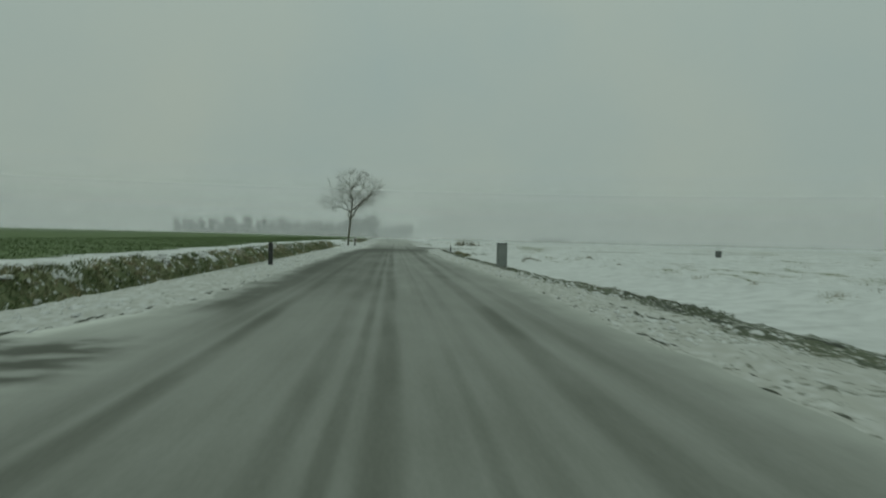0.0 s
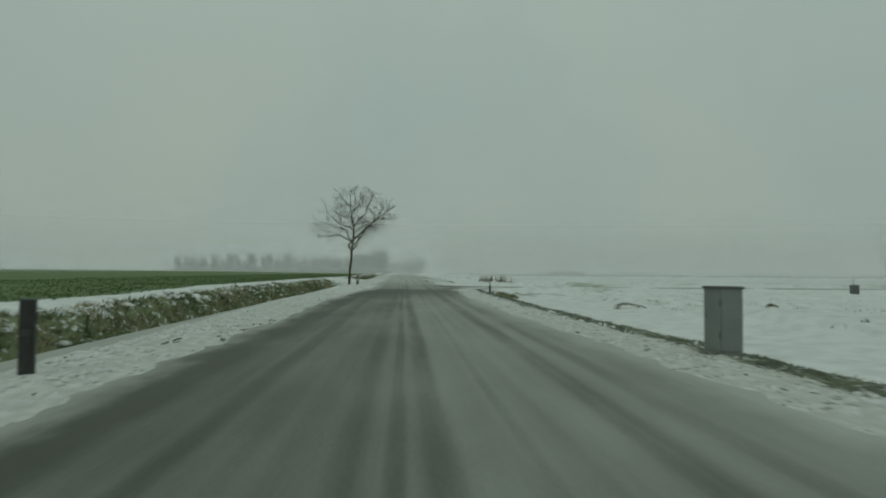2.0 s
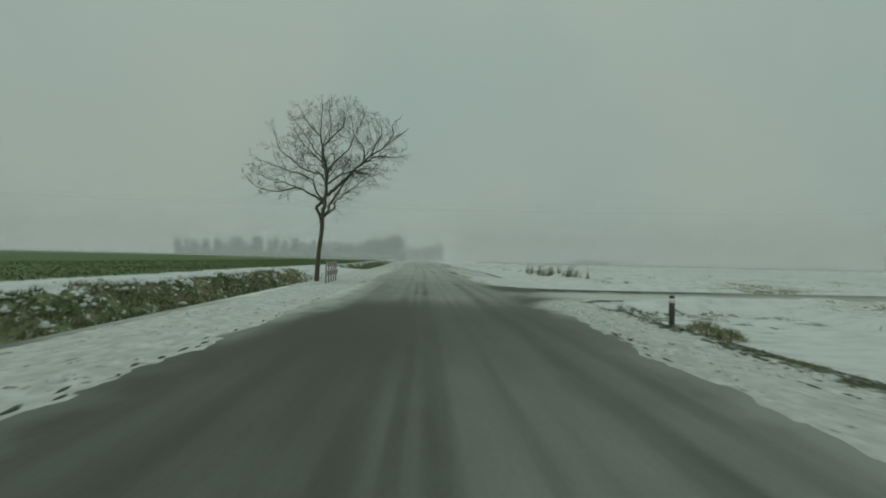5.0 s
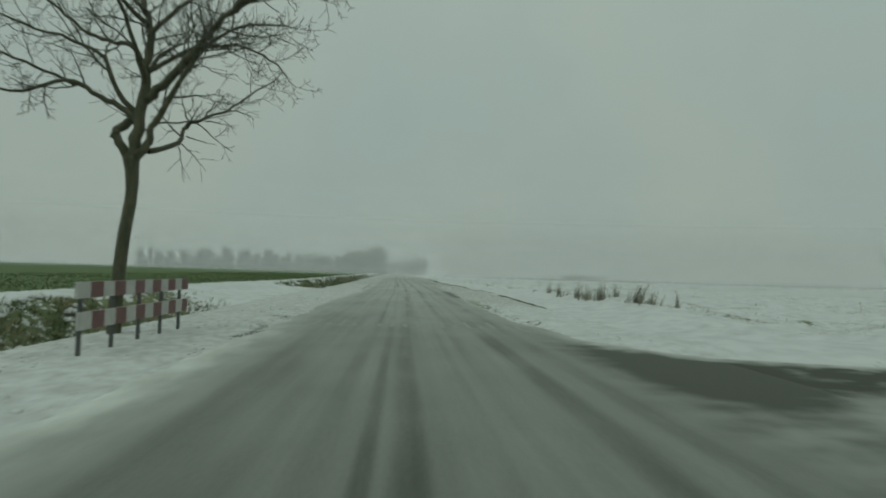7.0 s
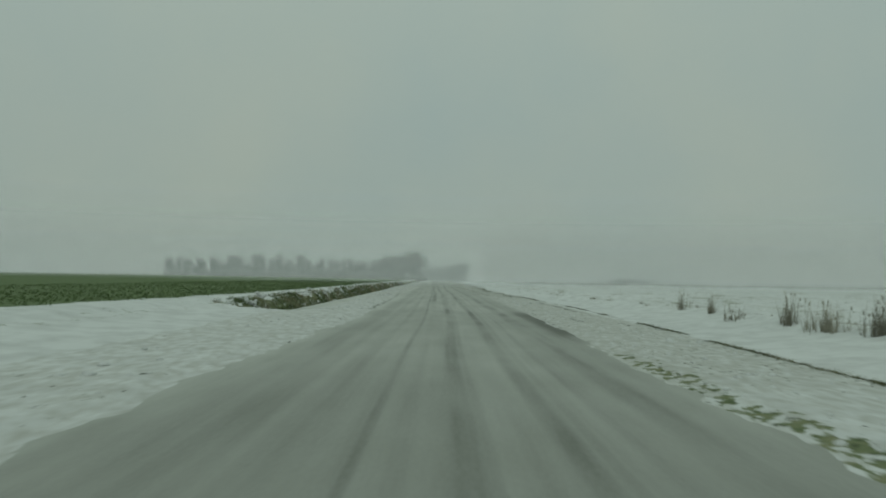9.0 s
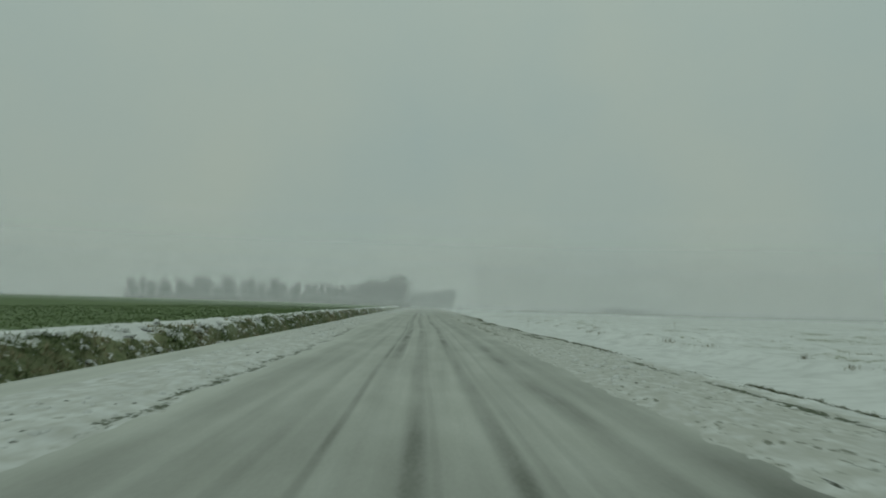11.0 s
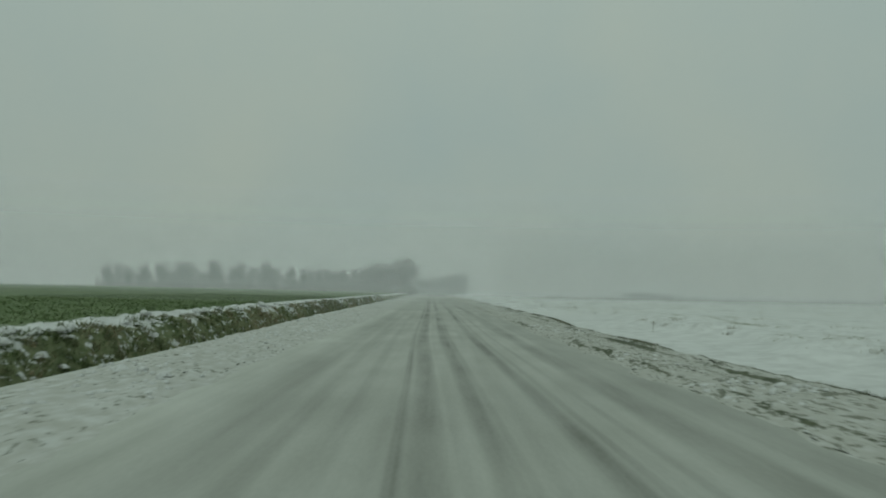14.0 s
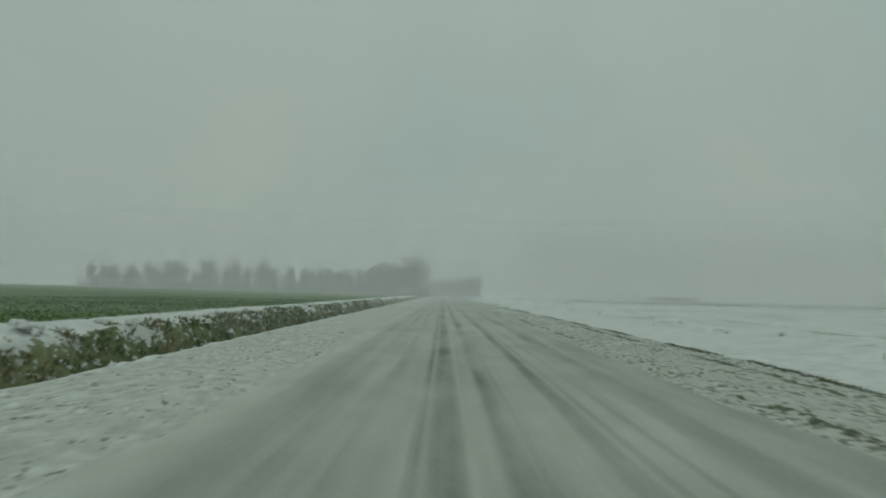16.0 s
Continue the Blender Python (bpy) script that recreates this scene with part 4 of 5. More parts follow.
    # limbs towards and away from the road's run
    limb(0.050, 0.010, (0.18, 0.0, 1.2), (0.3, -0.8, 1.8), (0.15, -1.5, 2.6), (0.5, -2.1, 3.4))
    limb(0.050, 0.010, (0.18, 0.0, 1.3), (0.05, 0.9, 2.0), (0.35, 1.7, 2.7), (0.1, 2.3, 3.4))
    for k, (a, d, b) in enumerate(((0.44, 0.95, 0.33), (0.46, 1.05, 0.42), (0.47, 1.25, 0.6), (0.7, 1.6, 0.98), (1.0, 2.05, 1.34))):      # crooked twigs that hang from the low limb
        sprout(twigs, fork + Vector((a, d, b)), Vector((0.5 + 0.25 * k, random.gauss(0, 0.4), -0.9 + 0.2 * k)), random.uniform(0.5, 0.75), 0.014, 1, -0.12)
    twigs.made("crown", TWIG, tree, "fine leafless twigs")
    return tagged(tree, "bare young roadside tree with a slightly bent trunk", "tree")


roadside_tree(-4.68, 67.95, ground_at(-4.68, 67.95))


# ---------------------------------------------------------------- striped barrier before the tree
def barrier(x, y, z, turn, length):
    thing = empty("road_barrier", x, y, z, turn)
    for k in range(5):
        at = 0.22 + (length - 0.5) * k / 4
        part("post", box(-0.085, -0.037, at - 0.024, at + 0.024, -0.35, 0.88, 0.006), STEEL, thing, "dark steel post")
    blocks = 12
    for z0, tall, shift in ((0.71, 0.205, 0.0), (0.315, 0.225, 0.06)):
        board = part("board", box(-0.035, 0.0, shift, length + shift * 0.4, z0, z0 + tall, 0.005), WHITE_BOARD, thing, "faded white board")
        step = length / blocks
        for k in range(1, blocks, 2):
            part("stripe", box(-0.039, 0.004, shift + k * step, min(shift + (k + 1) * step, length - 0.004), z0 + 0.002, z0 + tall - 0.002), RED_BOARD, board, "faded red stripe")
    return tagged(thing, "low red and white striped barrier with two boards", "barrier")


barrier(-3.85, 64.85, ground_at(-3.9, 67), 1.6, 4.3)


# ---------------------------------------------------------------- posts and cabinets
def bollard(x, y, z, turn):
    post = empty("marker_post", x, y, z, turn)
    part("body", box(-0.075, 0.075, -0.05, 0.05, -0.25, 0.80, 0.012), BLACK_PLASTIC, post)
    part("reflector", box(-0.06, 0.06, -0.056, -0.049, 0.40, 0.47, 0.002), REFLECTOR, post, "dull dark reflector")
    part("cap", box(-0.079, 0.079, -0.054, 0.054, 0.79, 0.81, 0.008), DARK_GREY, post, "grey weathered cap")
    return tagged(post, "black plastic marker post on the snowy verge", "post")


bollard(-4.23, 20.15, ground_at(-4.23, 20.15) + 0.02, 4)


def small_post(x, y, z):
    post = empty("reflector_post", x, y, z)
    part("body", rod(0.06, -0.2, 0.52, sides=14), BLACK_PLASTIC, post)
    part("band", rod(0.061, 0.52, 0.62, sides=14), WHITE_BAND, post, "white reflecting band")
    part("cap", rod(0.062, 0.62, 0.68, sides=14, top=0.045), RUST, post, "dark reddish cap")
    return tagged(post, "short dark post with a white band", "post")


small_post(5.22, 51.65, ground_at(5.22, 51.65))


def cabinet(x, y, z, turn):
    thing = empty("utility_cabinet", x, y, z, turn)
    part("plinth", box(-0.15, 0.15, -0.22, 0.22, -0.25, 0.03, 0.01), CONCRETE, thing, "concrete foot half under snow")
    part("body", box(-0.165, 0.165, -0.24, 0.24, 0.0, 0.905, 0.006), GREY_PAINT, thing)
    door = part("door", box(-0.173, -0.163, -0.218, 0.218, 0.10, 0.87, 0.004), GREY_PAINT, thing)
    part("handle", box(-0.186, -0.171, 0.15, 0.17, 0.47, 0.55, 0.004), DARK_GREY, door, "dark grey handle")
    part("hinge", rod(0.012, 0.2, 0.28, -0.17, -0.215, 8), STEEL, door)
    part("hinge", rod(0.012, 0.66, 0.74, -0.17, -0.215, 8), STEEL, door)
    part("lid", box(-0.182, 0.182, -0.258, 0.258, 0.902, 0.942, 0.006), DARK_GREY, thing, "darker overhanging lid")
    return tagged(thing, "grey metal utility cabinet standing on the verge", "cabinet")


cabinet(4.58, 21.95, ground_at(4.58, 21.95) + 0.05, 3)


def far_box(x, y, z):
    thing = empty("field_box", x, y, z)
    part("body", box(-0.22, 0.22, -0.2, 0.2, -0.2, 0.58, 0.012), DARK_GREY, thing)
    part("lid", box(-0.27, 0.27, -0.25, 0.25, 0.57, 0.63, 0.015), DARK_GREY, thing, "dark overhanging lid")
    part("rod", rod(0.02, -0.2, 1.15, 0.16, 0.3, 8), STEEL, thing, "thin upright rod")
    return tagged(thing, "small dark grey box beside the side road", "box")


far_box(31.6, 55.6, ground_at(31.6, 55.6))


# ---------------------------------------------------------------- worn road marking at the junction
marking = empty("road_marking", 0, 70.9, 0)


def stripe(x0, x1, y0, y1):
    bm = bmesh.new()
    cells = max(2, int((y1 - y0) / 0.12)) if y1 - y0 > x1 - x0 else max(2, int((x1 - x0) / 0.12))
    along = y1 - y0 > x1 - x0
    rails = [[], []]
    for k in range(cells + 1):
        t = k / cells
        for s in (0, 1):
            wear = random.uniform(-0.004, 0.004)
            px = (x0 + (x1 - x0) * s + wear) if along else x0 + (x1 - x0) * t
            py = (y0 + (y1 - y0) * t) if along else y0 + (y1 - y0) * s + wear
            rails[s].append(bm.verts.new((px, py, 0.003 - 0.012 * ((px - 0.1) / 4.5) ** 2)))
    for k in range(cells):
        bm.faces.new((rails[0][k], rails[1][k], rails[1][k + 1], rails[0][k + 1]) if along else (rails[0][k], rails[0][k + 1], rails[1][k + 1], rails[1][k]))
    return bm


part("cross_line", stripe(-2.05, 3.35, -0.04, 0.05), ROAD_PAINT, marking)
for k in range(19):
    at = -1.85 + k * 0.286
    part("tooth", stripe(at - 0.05, at + 0.05, 0.09, 1.72 if k % 2 == 0 else 0.72), ROAD_PAINT, marking)
tagged(marking, "worn white comb-shaped marking across the asphalt", "road marking")


# ---------------------------------------------------------------- reeds and weeds
def reed_clump(x, y, tall, spread, count, lean=0.1):
    z = ground_at(x, y)
    clump = empty("reed_clump", x, y, z)
    stalks, heads, tuft = Weave(), Weave(), Weave()
    for k in range(count):
        r, a = abs(random.gauss(0, spread * 0.5)), random.uniform(0, 6.28)
        px, py = r * math.cos(a), r * math.sin(a) * 1.4
        h = tall * random.uniform(0.45, 1.0)
        q = Vector((px + random.gauss(lean, 0.12) * h, py + random.gauss(0, 0.1) * h, h))
        base = Vector((px, py, -0.1))
        stalks.tube([base, base.lerp(q, 0.55) + Vector((0, 0, 0.05)), q], [0.006, 0.005, 0.003], 3)
        if random.random() < 0.4:
            heads.lump(q.x, q.y, q.z - 0.04, 0.018, 0.018, 0.08)
        for _ in range(5):
            tuft.blade(px, py, -0.05, random.gauss(lean, 0.2) * h, random.gauss(0, 0.2) * h, h * random.uniform(0.35, 0.9), 0.016)
    tagged(stalks.made("reed_stem", REED, clump), kind="stuff")
    tagged(heads.made("plume", REED, clump, "brown feathery seed heads"), kind="stuff")
    tagged(tuft.made("foliage", REED, clump, "dry bent leaves", True), kind="stuff")
    return tagged(clump, "clump of dry brown reeds standing in snow", "reeds", "reeds beside the field")


for x, y, tall, spread, count in ((11.2, 104.6, 0.95, 0.3, 18), (11.0, 101.0, 1.0, 0.25, 18), (10.3, 97.2, 0.6, 0.5, 14), (10.5, 94.2, 1.05, 0.35, 24), (10.5, 92.3, 0.85, 0.6, 40),
                                  (10.7, 90.4, 1.0, 0.5, 40), (11.1, 89.2, 0.8, 0.3, 14), (11.2, 86.6, 0.95, 0.4, 46), (11.5, 85.6, 0.6, 0.5, 44), (12.1, 84.0, 0.95, 0.2, 8)):
    reed_clump(x, y, tall, spread, count, 0.35 if count > 43 else 0.05)


def dry_stalk(x, y, tall):
    plant = empty("dry_stalk", x, y, ground_at(x, y))
    stem = Weave()
    top = Vector((random.gauss(0, 0.05), random.gauss(0, 0.05), tall))
    stem.tube([Vector((0, 0, -0.1)), Vector((0.01, 0, tall * 0.5)), top], [0.013, 0.010, 0.006], 5)
    stem.made("stem", REED, plant)
    head = Weave()
    for k in range(3):
        sprout(head, top * (0.75 + 0.08 * k), Vector((random.gauss(0, 1), random.gauss(0, 1), 0.6)), 0.16, 0.008, 0)
    head.lump(top.x, top.y, top.z, 0.035, 0.035, 0.07)
    head.made("head", REED, plant)
    return tagged(plant, "single dry brown weed stalk in the snow", "weed", "weeds in the field")


for x, y, tall in ((8.9, 147.6, 0.42), (9.55, 127.5, 0.34), (17.5, 137.0, 0.5), (24.0, 168.0, 0.7), (22.0, 86.0, 0.5)):
    dry_stalk(x, y, tall)

def arched_weed(x, y, span, tall, bows):
    """Dead stems bowed over by the snow in one low arch, hung with shrivelled leaves."""
    plant = empty("bowed_weed", x, y, ground_at(x, y), random.uniform(-12, 12))
    stems, leaves = Weave(), Weave()
    for k in range(bows):
        reach = span * random.uniform(0.7, 1.0)
        h = tall * random.uniform(0.75, 1.0)
        root = Vector((-span / 2 + random.gauss(0, 0.06), random.gauss(0, 0.12), -0.08))
        line = bent([root, root + Vector((reach * 0.14, 0, 0.08 + h * 0.7)), root + Vector((reach * 0.4, random.gauss(0, 0.05), 0.08 + h)), root + Vector((reach * 0.72, random.gauss(0, 0.05), 0.08 + h * 0.85)), root + Vector((reach, random.gauss(0, 0.08), 0.08 + h * 0.35))], 4)
        stems.tube(line, [0.014 - 0.008 * q / (len(line) - 1) for q in range(len(line))], 4)
        for p in line[2:]:
            if random.random() < 0.75:
                for _ in range(7):
                    leaves.blade(p.x + random.gauss(0, 0.03), p.y, p.z - 0.01, random.gauss(0.02, 0.05), random.gauss(0, 0.04), random.uniform(-0.09, 0.04), 0.026)
    stems.made("stem", REED, plant)
    leaves.made("foliage", REED, plant, "shrivelled brown leaves", True)
    return tagged(plant, "dead brown weed bowed over by snow", "weed", "weeds along the field ditch")


for x, y, span, tall, bows in ((9.9, 40.2, 1.35, 0.27, 5), (11.3, 32.0, 0.4, 0.22, 3)):
    arched_weed(x, y, span, tall, bows)


def weed_tuft(x, y, tall, spread):
    """A small upright tuft on the lip of the field ditch."""
    plant = empty("weed_tuft", x, y, ground_at(x, y))
    blades = Weave()
    for k in range(int(26 + 60 * spread)):
        px, py, h = random.gauss(0, spread * 0.5), random.gauss(0, spread * 0.4), tall * random.uniform(0.35, 1.0)
        blades.blade(px, py, -0.04, random.gauss(0.05, 0.22) * h, random.gauss(0, 0.2) * h, h, 0.016)
    tagged(blades.made("foliage", REED, plant, "", True), kind="stuff")
    return tagged(plant, "small tuft of dry weed on the snowy ditch lip", "weed", "weeds along the field ditch")


random.seed(5)
spots = [12.0, 16.4, 19.5, 23.4, 28.7, 35.5, 37.5, 44.0, 46.5, 79.0] + [95 + 2.45 * k + random.uniform(-1.0, 1.0) for k in range(38)]
for y in spots:
    x = float(far_lip(y) + centre(y)) + random.uniform(-0.3, 0.9)
    weed_tuft(x, y, random.uniform(0.10, 0.26), random.uniform(0.10, 0.42))


def grass_hump(x, y, wide, tall):
    hump = empty("grass_tussock", x, y, ground_at(x, y))
    blades = Weave()
    for k in range(420):
        a, r = random.uniform(0, 6.28), random.uniform(0, 1) ** 0.6
        px, py = math.cos(a) * r * wide, math.sin(a) * r * wide * 0.7
        z = tall * (1 - r * r) * 0.7
        blades.blade(px, py, z - 0.08, math.cos(a) * 0.08 + random.gauss(0.02, 0.05), math.sin(a) * 0.08 + random.gauss(0, 0.05), tall * random.uniform(0.25, 0.5), 0.024)
    tagged(blades.made("foliage", BANK_GRASS, hump, "", True), kind="stuff")
    return tagged(hump, "rounded tussock of rank grass beside the post", "grass")


for x, y, wide, tall in ((6.0, 51.9, 0.55, 0.42), (6.7, 52.3, 0.45, 0.34)):
    grass_hump(x, y, wide, tall)

weeds = Weave()
clumps = []
for k in range(900):
    y = random.uniform(4, 210)
    x = random.uniform(10.8, 17) if random.random() < 0.55 else random.uniform(17, 60)
    if abs(y - SIDE_Y) > 5 and grain(np.array(x * 0.9), np.array(y * 0.10), 5) > 0.5:
        clumps.append((x, y))
zs = height(np.array([c[0] for c in clumps]), np.array([c[1] for c in clumps]))
for (x, y), z in zip(clumps, zs):
    for _ in range(random.randint(6, 18)):
        h = random.uniform(0.04, 0.15)
        weeds.blade(x + random.gauss(0, 0.16), y + random.gauss(0, 0.6), z - 0.03, random.gauss(0.05, 0.1), random.gauss(0, 0.1), h, 0.02 + 0.0006 * x)
tagged(weeds.made("field_weeds", REED, flat=True), "sparse dry weeds poking through field snow", "weeds", kind="stuff")


# ---------------------------------------------------------------- grass of the ditch bank, crop, clods
def scatter(n, x0, x1, y0, y1, power=1.0):
    u = np.random.uniform(x0, x1, n)
    y = y0 + (y1 - y0) * np.random.uniform(0, 1, n) ** power
    return u, y


grass = Weave()
u, y = scatter(95000, -9.0, -5.0, -6, 215, 1.1)
keep = (u < ditch_edge(y) - 0.7) & (u > bank_top(y) - 0.25) & (np.random.uniform(0, 1, len(u)) < ditch_here(y)) & (rough(u * 1.6, y * 1.1, 33, 3) > np.where(u < bank_top(y) + 0.4, 0.45, 0.28))
u, y = u[keep], y[keep]
x = u + centre(y)
for px, py, pz in zip(x, y, height(x, y)):
    grow = 1.0 + max(0.0, (py - 120) / 90)
    tall = random.uniform(0.07, 0.20)
    for _ in range(4):
        grass.blade(px + random.gauss(0, 0.05), py + random.gauss(0, 0.05), pz - 0.03, random.gauss(0.08, 0.07), random.gauss(0, 0.08), tall * random.uniform(0.5, 1.1), 0.028 * grow)
tagged(grass.made("bank_grass", BANK_GRASS, flat=True), "rank brown and green grass on the ditch bank", "grass", kind="stuff")

caps = Weave()
u, y = scatter(4300, -8.9, -5.6, -6, 215, 1.1)
rank = np.clip((ditch_edge(y) - 1.5 - u) / (ditch_edge(y) - 1.5 - bank_top(y)), 0, 1)
keep = (u < ditch_edge(y) - 0.9) & (np.random.uniform(0, 1, len(u)) < ditch_here(y) * np.where(rank > 0.72, 0.9, 0.34)) & (u > bank_top(y) - 0.35) & (rough(u * 1.3, y * 0.9, 34, 3) > np.where(rank > 0.72, 0.40, 0.50))
u, y = u[keep], y[keep]
x = u + centre(y)
for px, py, pz in zip(x, y, height(x, y)):
    for _ in range(random.randint(1, 3)):
        s = random.uniform(0.025, 0.095) * (1.12 if py > 84 else 1.0)
        caps.lump(px + random.gauss(0, 0.06), py + random.gauss(0, 0.09), pz + random.uniform(0.02, 0.08), s, s * random.uniform(1.0, 2.0), s * random.uniform(0.5, 1.1))
tagged(caps.made("snow_caps", SNOW), "small snow caps caught on bank grass tussocks", "snow", kind="stuff")

crop_plants = Weave()
u, y = scatter(34000, 0, 1, -6, 190, 1.1)
u = crop_edge(y) - 15 * u ** 1.4
keep = np.random.uniform(0, 1, len(u)) < np.clip((-u + crop_edge(y) + 0.1) / 1.2, 0.15, 1)
u, y = u[keep], y[keep]
x = u + centre(y)
for px, py, pz in zip(x, y, height(x, y)):
    for _ in range(3):
        crop_plants.blade(px + random.gauss(0, 0.06), py + random.gauss(0, 0.06), pz - 0.02, random.gauss(0.03, 0.07), random.gauss(0, 0.07), random.uniform(0.04, 0.11), 0.035)
tagged(crop_plants.made("winter_crop", CROP, flat=True), "low dark green winter crop with snow between", "crop", kind="stuff")

turf = Weave()
y = np.random.uniform(-6, 230, 17000)
u = crest(y) + np.random.normal(0.06, np.interp(y, (0, 40, 60, 90), (0.34, 0.26, 0.10, 0.055)))
keep = ((y < SIDE_Y - 8.5) | (y > 79.5)) & (rough(u * 1.2, y * 0.35, 50, 3) > np.where(y < 60, 0.42, 0.5))
u, y = u[keep], y[keep]
x = u + centre(y)
for px, py, pz in zip(x, y, height(x, y)):
    for _ in range(4):
        turf.blade(px + random.gauss(0, 0.05), py + random.gauss(0, 0.07), pz - 0.02, random.gauss(0.03, 0.06), random.gauss(0, 0.06), random.uniform(0.012, 0.055), 0.024)
tagged(turf.made("verge_grass", VERGE_GRASS, flat=True), "short wind-bared grass along the verge edge", "grass", kind="stuff")

clods, soil = Weave(), Weave()
for sign, count in ((-1, 5200), (1, 5200)):
    y = np.random.uniform(-6, 190, count)
    t = np.random.uniform(0, 1, count)
    u = np.where(sign < 0, edge_left(y) - 0.15 + (ditch_edge(y) - edge_left(y) + 0.4) * t, edge_right(y) + 0.15 + (crest(y) - edge_right(y) - 0.4) * t)
    d, b = road_gap(u, y)
    keep = (d > 0.02) & (b > 0.3) & (np.random.uniform(0, 1, len(u)) > np.maximum(0.9 * calm(u, y), np.interp(y, (62, 74, 108, 124), (0.0, 0.55, 0.5, 0.1)))) & (rough(u * 0.9, y * 0.5, 55, 3) > np.where(y > 75, 0.53, 0.47))
    u, y = u[keep], y[keep]
    x = u + centre(y)
    for px, py, pz in zip(x, y, height(x, y)):
        s = random.uniform(0.014, 0.042) * (1.7 if random.random() < 0.06 else 1.0)
        if random.random() < 0.22:
            s *= 0.5
            soil.lump(px, py, pz, s * 0.8, s * 1.3, s * 0.5)
        else:
            clods.lump(px, py, pz, s * 1.3, s * 1.5, s * 0.8)
# dark lumps stand in for broken undercuts in the ploughed snow, along the road
for edge, sign, off, count, bar in ((edge_right, 1, 0.0, 8000, 0.53), (edge_left, -1, 0.0, 8000, 0.55), (edge_right, 1, 0.75, 1700, 0.6), (edge_left, -1, 0.7, 1400, 0.62), (crest, 1, -0.35, 2600, 0.5)):
    y = np.random.uniform(-6, 180, count)
    u = edge(y) + sign * (off + (np.random.uniform(-0.6, 0.6, count) if off == 0 else 0.7 * (rough(y * 0.3, y * 0 + off, 61, 2) - 0.5) + np.random.normal(0, 0.04, count)))
    d, b = road_gap(u, y)
    keep = ((np.abs(d - 0.05) < 0.05) | (off != 0)) & (d > 0) & (b > 0.6) & (rough(y * 0.3, y * 0 + sign + off, 57, 3) > np.where(y < 60, bar + (np.where(y < 24, -0.05, 0.05) if sign > 0 and off == 0 else -0.09 if off == 0 else 0.03), bar + (0.035 if sign > 0 else 0.055)))
    keep = keep & ((sign > 0) | (np.abs(y - 57) > 12) | (np.random.uniform(0, 1, count) < 0.4)) & (calm(u, y) < 0.3)
    u, y = u[keep], y[keep]
    x = u + centre(y)
    for px, py, pz in zip(x, y, height(x, y)):
        s = random.uniform(0.010, 0.028) if py < 62 else random.uniform(0.007, 0.019)
        (soil if random.random() < 0.85 else clods).lump(px, py, max(pz, 0.0), s, s * random.uniform(3.0, 9.0), s * 0.6, random.gauss(0, 0.1))
tagged(clods.made("snow_clods", SNOW), "loose ploughed snow lumps along the road verges", "snow", kind="stuff")
tagged(soil.made("soil_clods", SOIL), "dark frozen earth clods on the verges", "soil", kind="stuff")


# ---------------------------------------------------------------- far trees
def far_tree(tall, wide, bare):
    tree = empty("far_tree", 0, 0, 0)
    trunk, crown = Weave(), Weave()
    top = Vector((random.gauss(0, 0.3), 0, tall * 0.55))
    trunk.tube([Vector((0, 0, -0.5)), top * 0.5, top], [0.32, 0.24, 0.14], 6)
    trunk.made("trunk", HAZED_BARK, tree)
    for k in range(bare):
        a, h = random.uniform(0, 6.28), random.uniform(0.05, 0.55)
        start = Vector((0, 0, tall * h))
        up = random.uniform(max(0.12, h + 0.02), 1.0)
        out = wide * 0.5 * max(0.0, 1 - ((up - 0.55) / 0.47) ** 2) ** 0.45 * random.uniform(0.25, 1.0) ** 0.55
        end = Vector((math.cos(a) * out, math.sin(a) * out, tall * up))
        mid = start.lerp(end, 0.5) + Vector((random.gauss(0, 0.4), random.gauss(0, 0.4), 0.4))
        crown.tube([start, mid, end], [0.10, 0.07, 0.04], 3)
        for _ in range(9):
            p = start.lerp(end, random.uniform(0.3, 1.0))
            q = p + Vector((random.gauss(0, 1), random.gauss(0, 1), random.gauss(0.5, 0.8))).normalized() * random.uniform(0.06, 0.16) * tall
            crown.tube([p, p.lerp(q, 0.5) + Vector((0, 0, 0.15)), q], [0.06, 0.05, 0.03], 3)
            for _ in range(2):
                r = p.lerp(q, random.uniform(0.4, 1.0))
                s = r + Vector((random.gauss(0, 1), random.gauss(0, 1), random.gauss(0.3, 0.8))).normalized() * random.uniform(0.03, 0.08) * tall
                crown.tube([r, s], [0.045, 0.03], 3)
    crown.made("crown", HAZED_BARK, tree, "leafless crown with haze put into its pale grey bark")
    return tagged(tree, "bare deciduous tree far across the field in mist", "tree", "trees of the far wood")


kinds = [far_tree(10.0, 6.5, 40), far_tree(10.0, 6.0, 34), far_tree(10.0, 7.0, 46), far_tree(10.0, 8.0, 80), far_tree(10.0, 5.0, 26)]
place_of = []
random.seed(11)
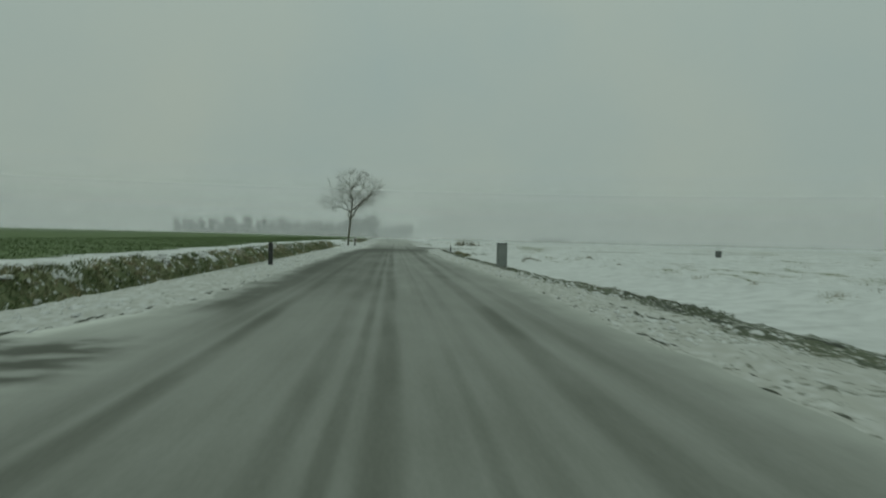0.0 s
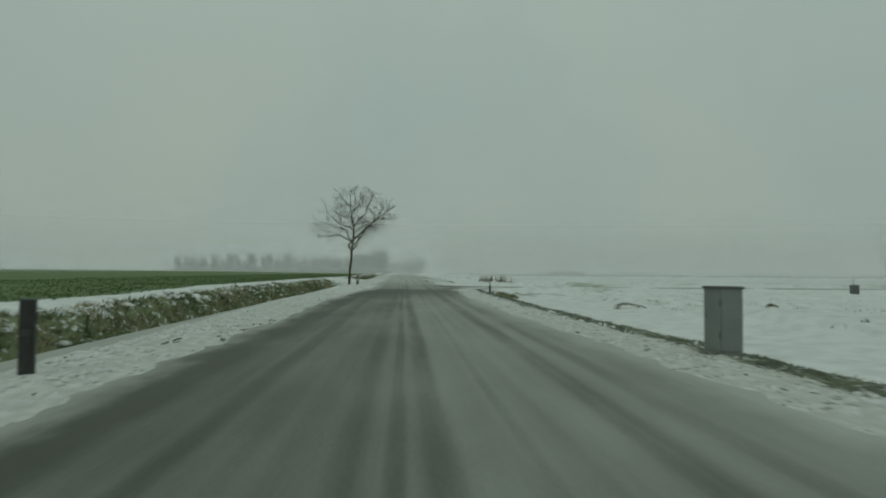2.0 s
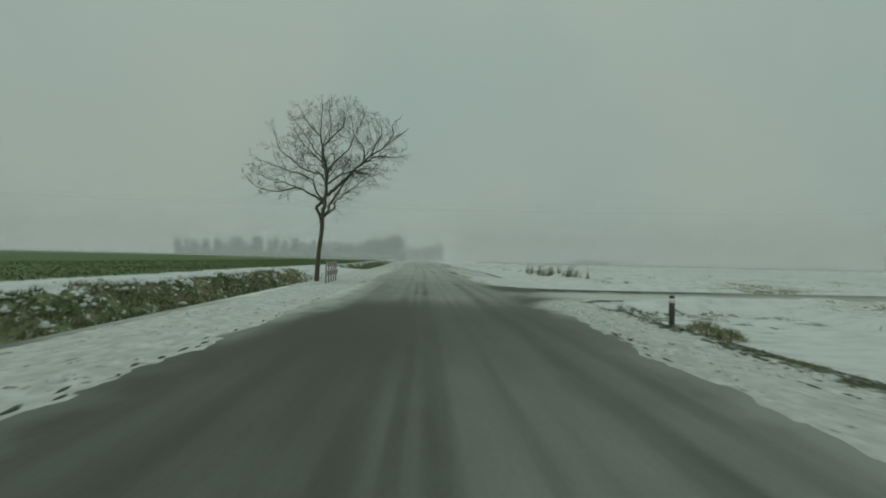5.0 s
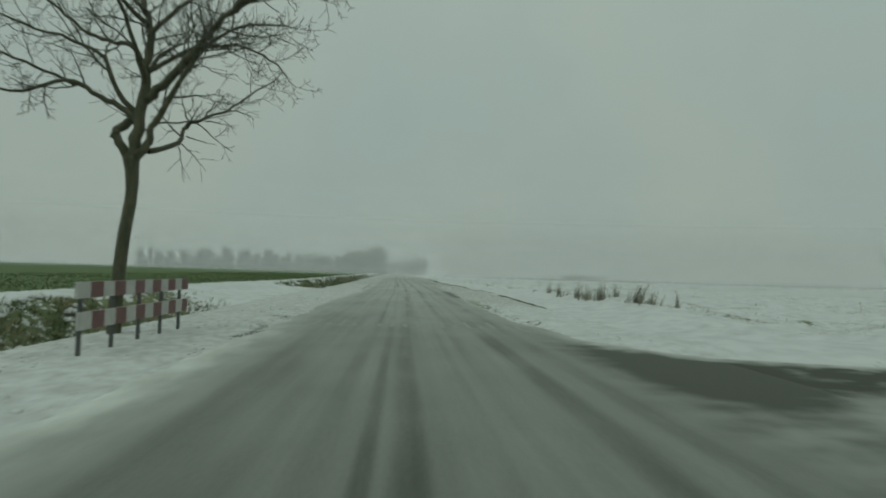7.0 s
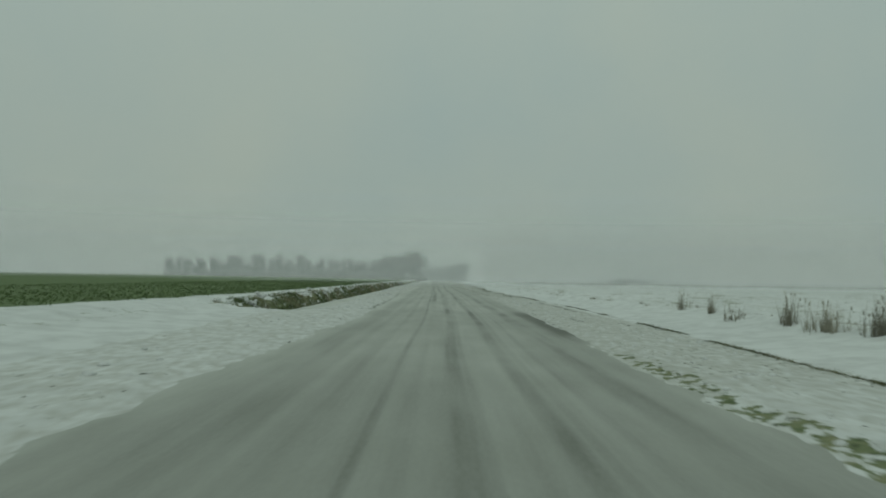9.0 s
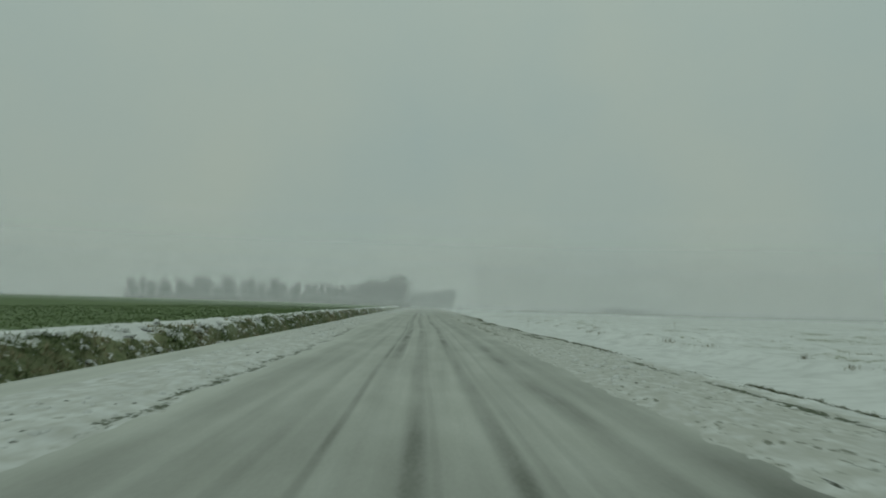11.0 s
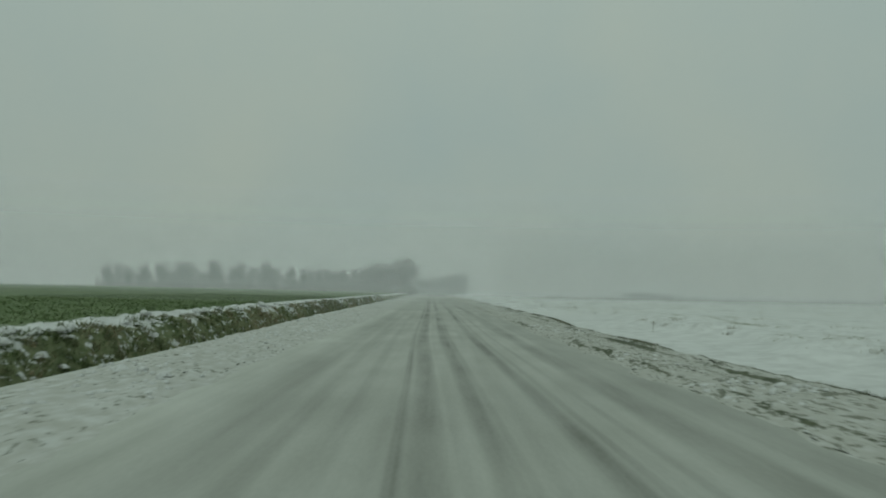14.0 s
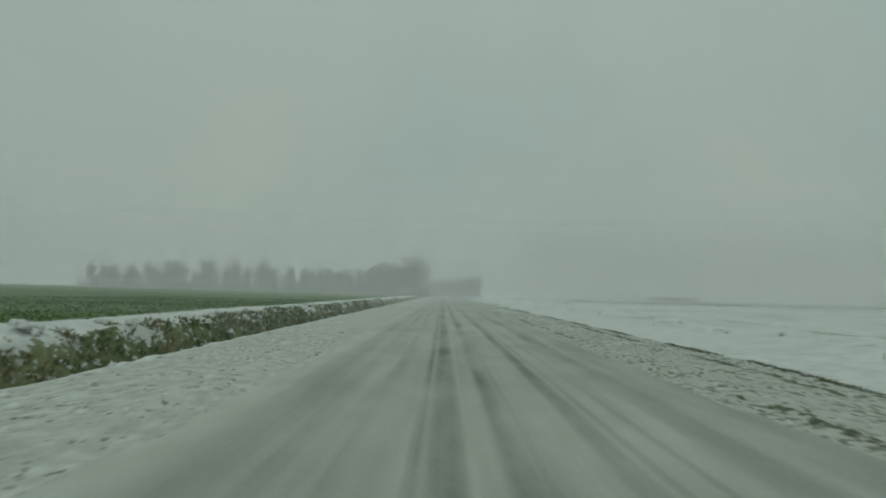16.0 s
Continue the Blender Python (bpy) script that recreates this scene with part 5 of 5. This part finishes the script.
# the wood's outline: place across, height, crown width
for x, tall, wide in ((-111.6, 8.3, 4.0), (-106.7, 8.2, 3.1), (-102.6, 7.2, 4.5), (-98.7, 7.6, 4.9), (-92.9, 8.2, 5.4), (-89.2, 5.6, 3.6), (-83.7, 8.9, 7.2), (-79.0, 5.8, 3.1), (-75.2, 9.8, 6.3),
                      (-69.8, 8.0, 4.0), (-66.3, 9.7, 4.5), (-62.7, 7.8, 3.6), (-57.4, 9.4, 5.8), (-53.6, 7.6, 2.2), (-48.9, 8.4, 3.1), (-45.3, 8.3, 3.1), (-42.6, 7.9, 2.7), (-40.1, 8.2, 1.6),
                      (-37.3, 8.3, 1.6), (-34.4, 8.0, 1.6), (-31.5, 7.8, 2.2), (-28.3, 7.8, 3.6), (-25.2, 8.5, 4.5), (-21.7, 10.2, 7.2), (-17.2, 9.1, 5.4), (-12.4, 12.0, 9.4)):
    place_of.append((3 if wide > 7 else random.choice((0, 1, 2)), x, 331 + random.uniform(-2, 3), max(wide * 1.15, 3.6), tall))
for k in range(44):       # lower growth behind and between
    x = -112 + 103 * (k + random.random()) / 44
    place_of.append((random.choice((0, 1, 2, 4)), x, 338 + random.uniform(-4, 8), random.uniform(3.0, 5.6), random.uniform(3.6, 6.8)))
for x, tall, wide in ((-8.5, 8.3, 6.6), (-3.1, 8.6, 8.0), (2.8, 9.2, 8.0), (8.7, 10.6, 9.3), (12.1, 10.2, 5.3)):
    place_of.append((random.choice((2, 3)), x, 428 + random.uniform(-3, 3), wide * 1.1, tall))
for k in range(7):
    place_of.append((random.choice((0, 2)), -12 + 24 * (k + random.random()) / 7, 436 + random.uniform(-5, 9), random.uniform(4, 7), random.uniform(5, 8)))
for k in range(9):
    place_of.append((random.choice((0, 2)), 114 + 30 * (k + random.random()) / 9, 505 + random.uniform(-4, 4), random.uniform(7, 10), random.uniform(1.6, 2.6) + (1.7 if k in (2, 3) else 0)))
used = set()
for kind, x, y, wide, tall in place_of:
    m = pose(x, y, ground_at(x, y) - 0.2, 0, 0, random.uniform(0, 360)) @ Matrix.Diagonal((wide / 6.5, wide / 6.5, tall / 10, 1))
    if kind not in used:
        kinds[kind].matrix_basis = m
        used.add(kind)
    else:
        twin = copy_thing(kinds[kind], Matrix())
        twin.matrix_basis = m

# low scrub under the far wood
scrub = Weave()
for k in range(8000):
    x, y = (random.uniform(-110, -7), random.uniform(322, 336)) if k % 9 else (random.uniform(-9, 13), random.uniform(420, 438))
    h = random.uniform(0.6, 3.4) * (0.5 + grain(np.array(x * 0.2), np.array(3.0), 9))
    scrub.tube([Vector((x, y, -0.2)), Vector((x + random.gauss(0, 0.6), y, h))], [0.06, 0.035], 3)
tagged(scrub.made("undergrowth", HAZED_BARK), "leafless undergrowth below the far wood", "bushes", kind="stuff")

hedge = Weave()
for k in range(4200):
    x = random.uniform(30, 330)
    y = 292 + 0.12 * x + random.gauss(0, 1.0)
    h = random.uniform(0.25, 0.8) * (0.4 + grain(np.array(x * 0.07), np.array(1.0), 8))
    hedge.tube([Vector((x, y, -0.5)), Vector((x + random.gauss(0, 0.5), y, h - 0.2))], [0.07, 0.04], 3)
tagged(hedge.made("field_hedge", HAZED_BARK), "low bare hedge across the far snowy field", "hedge", kind="stuff")
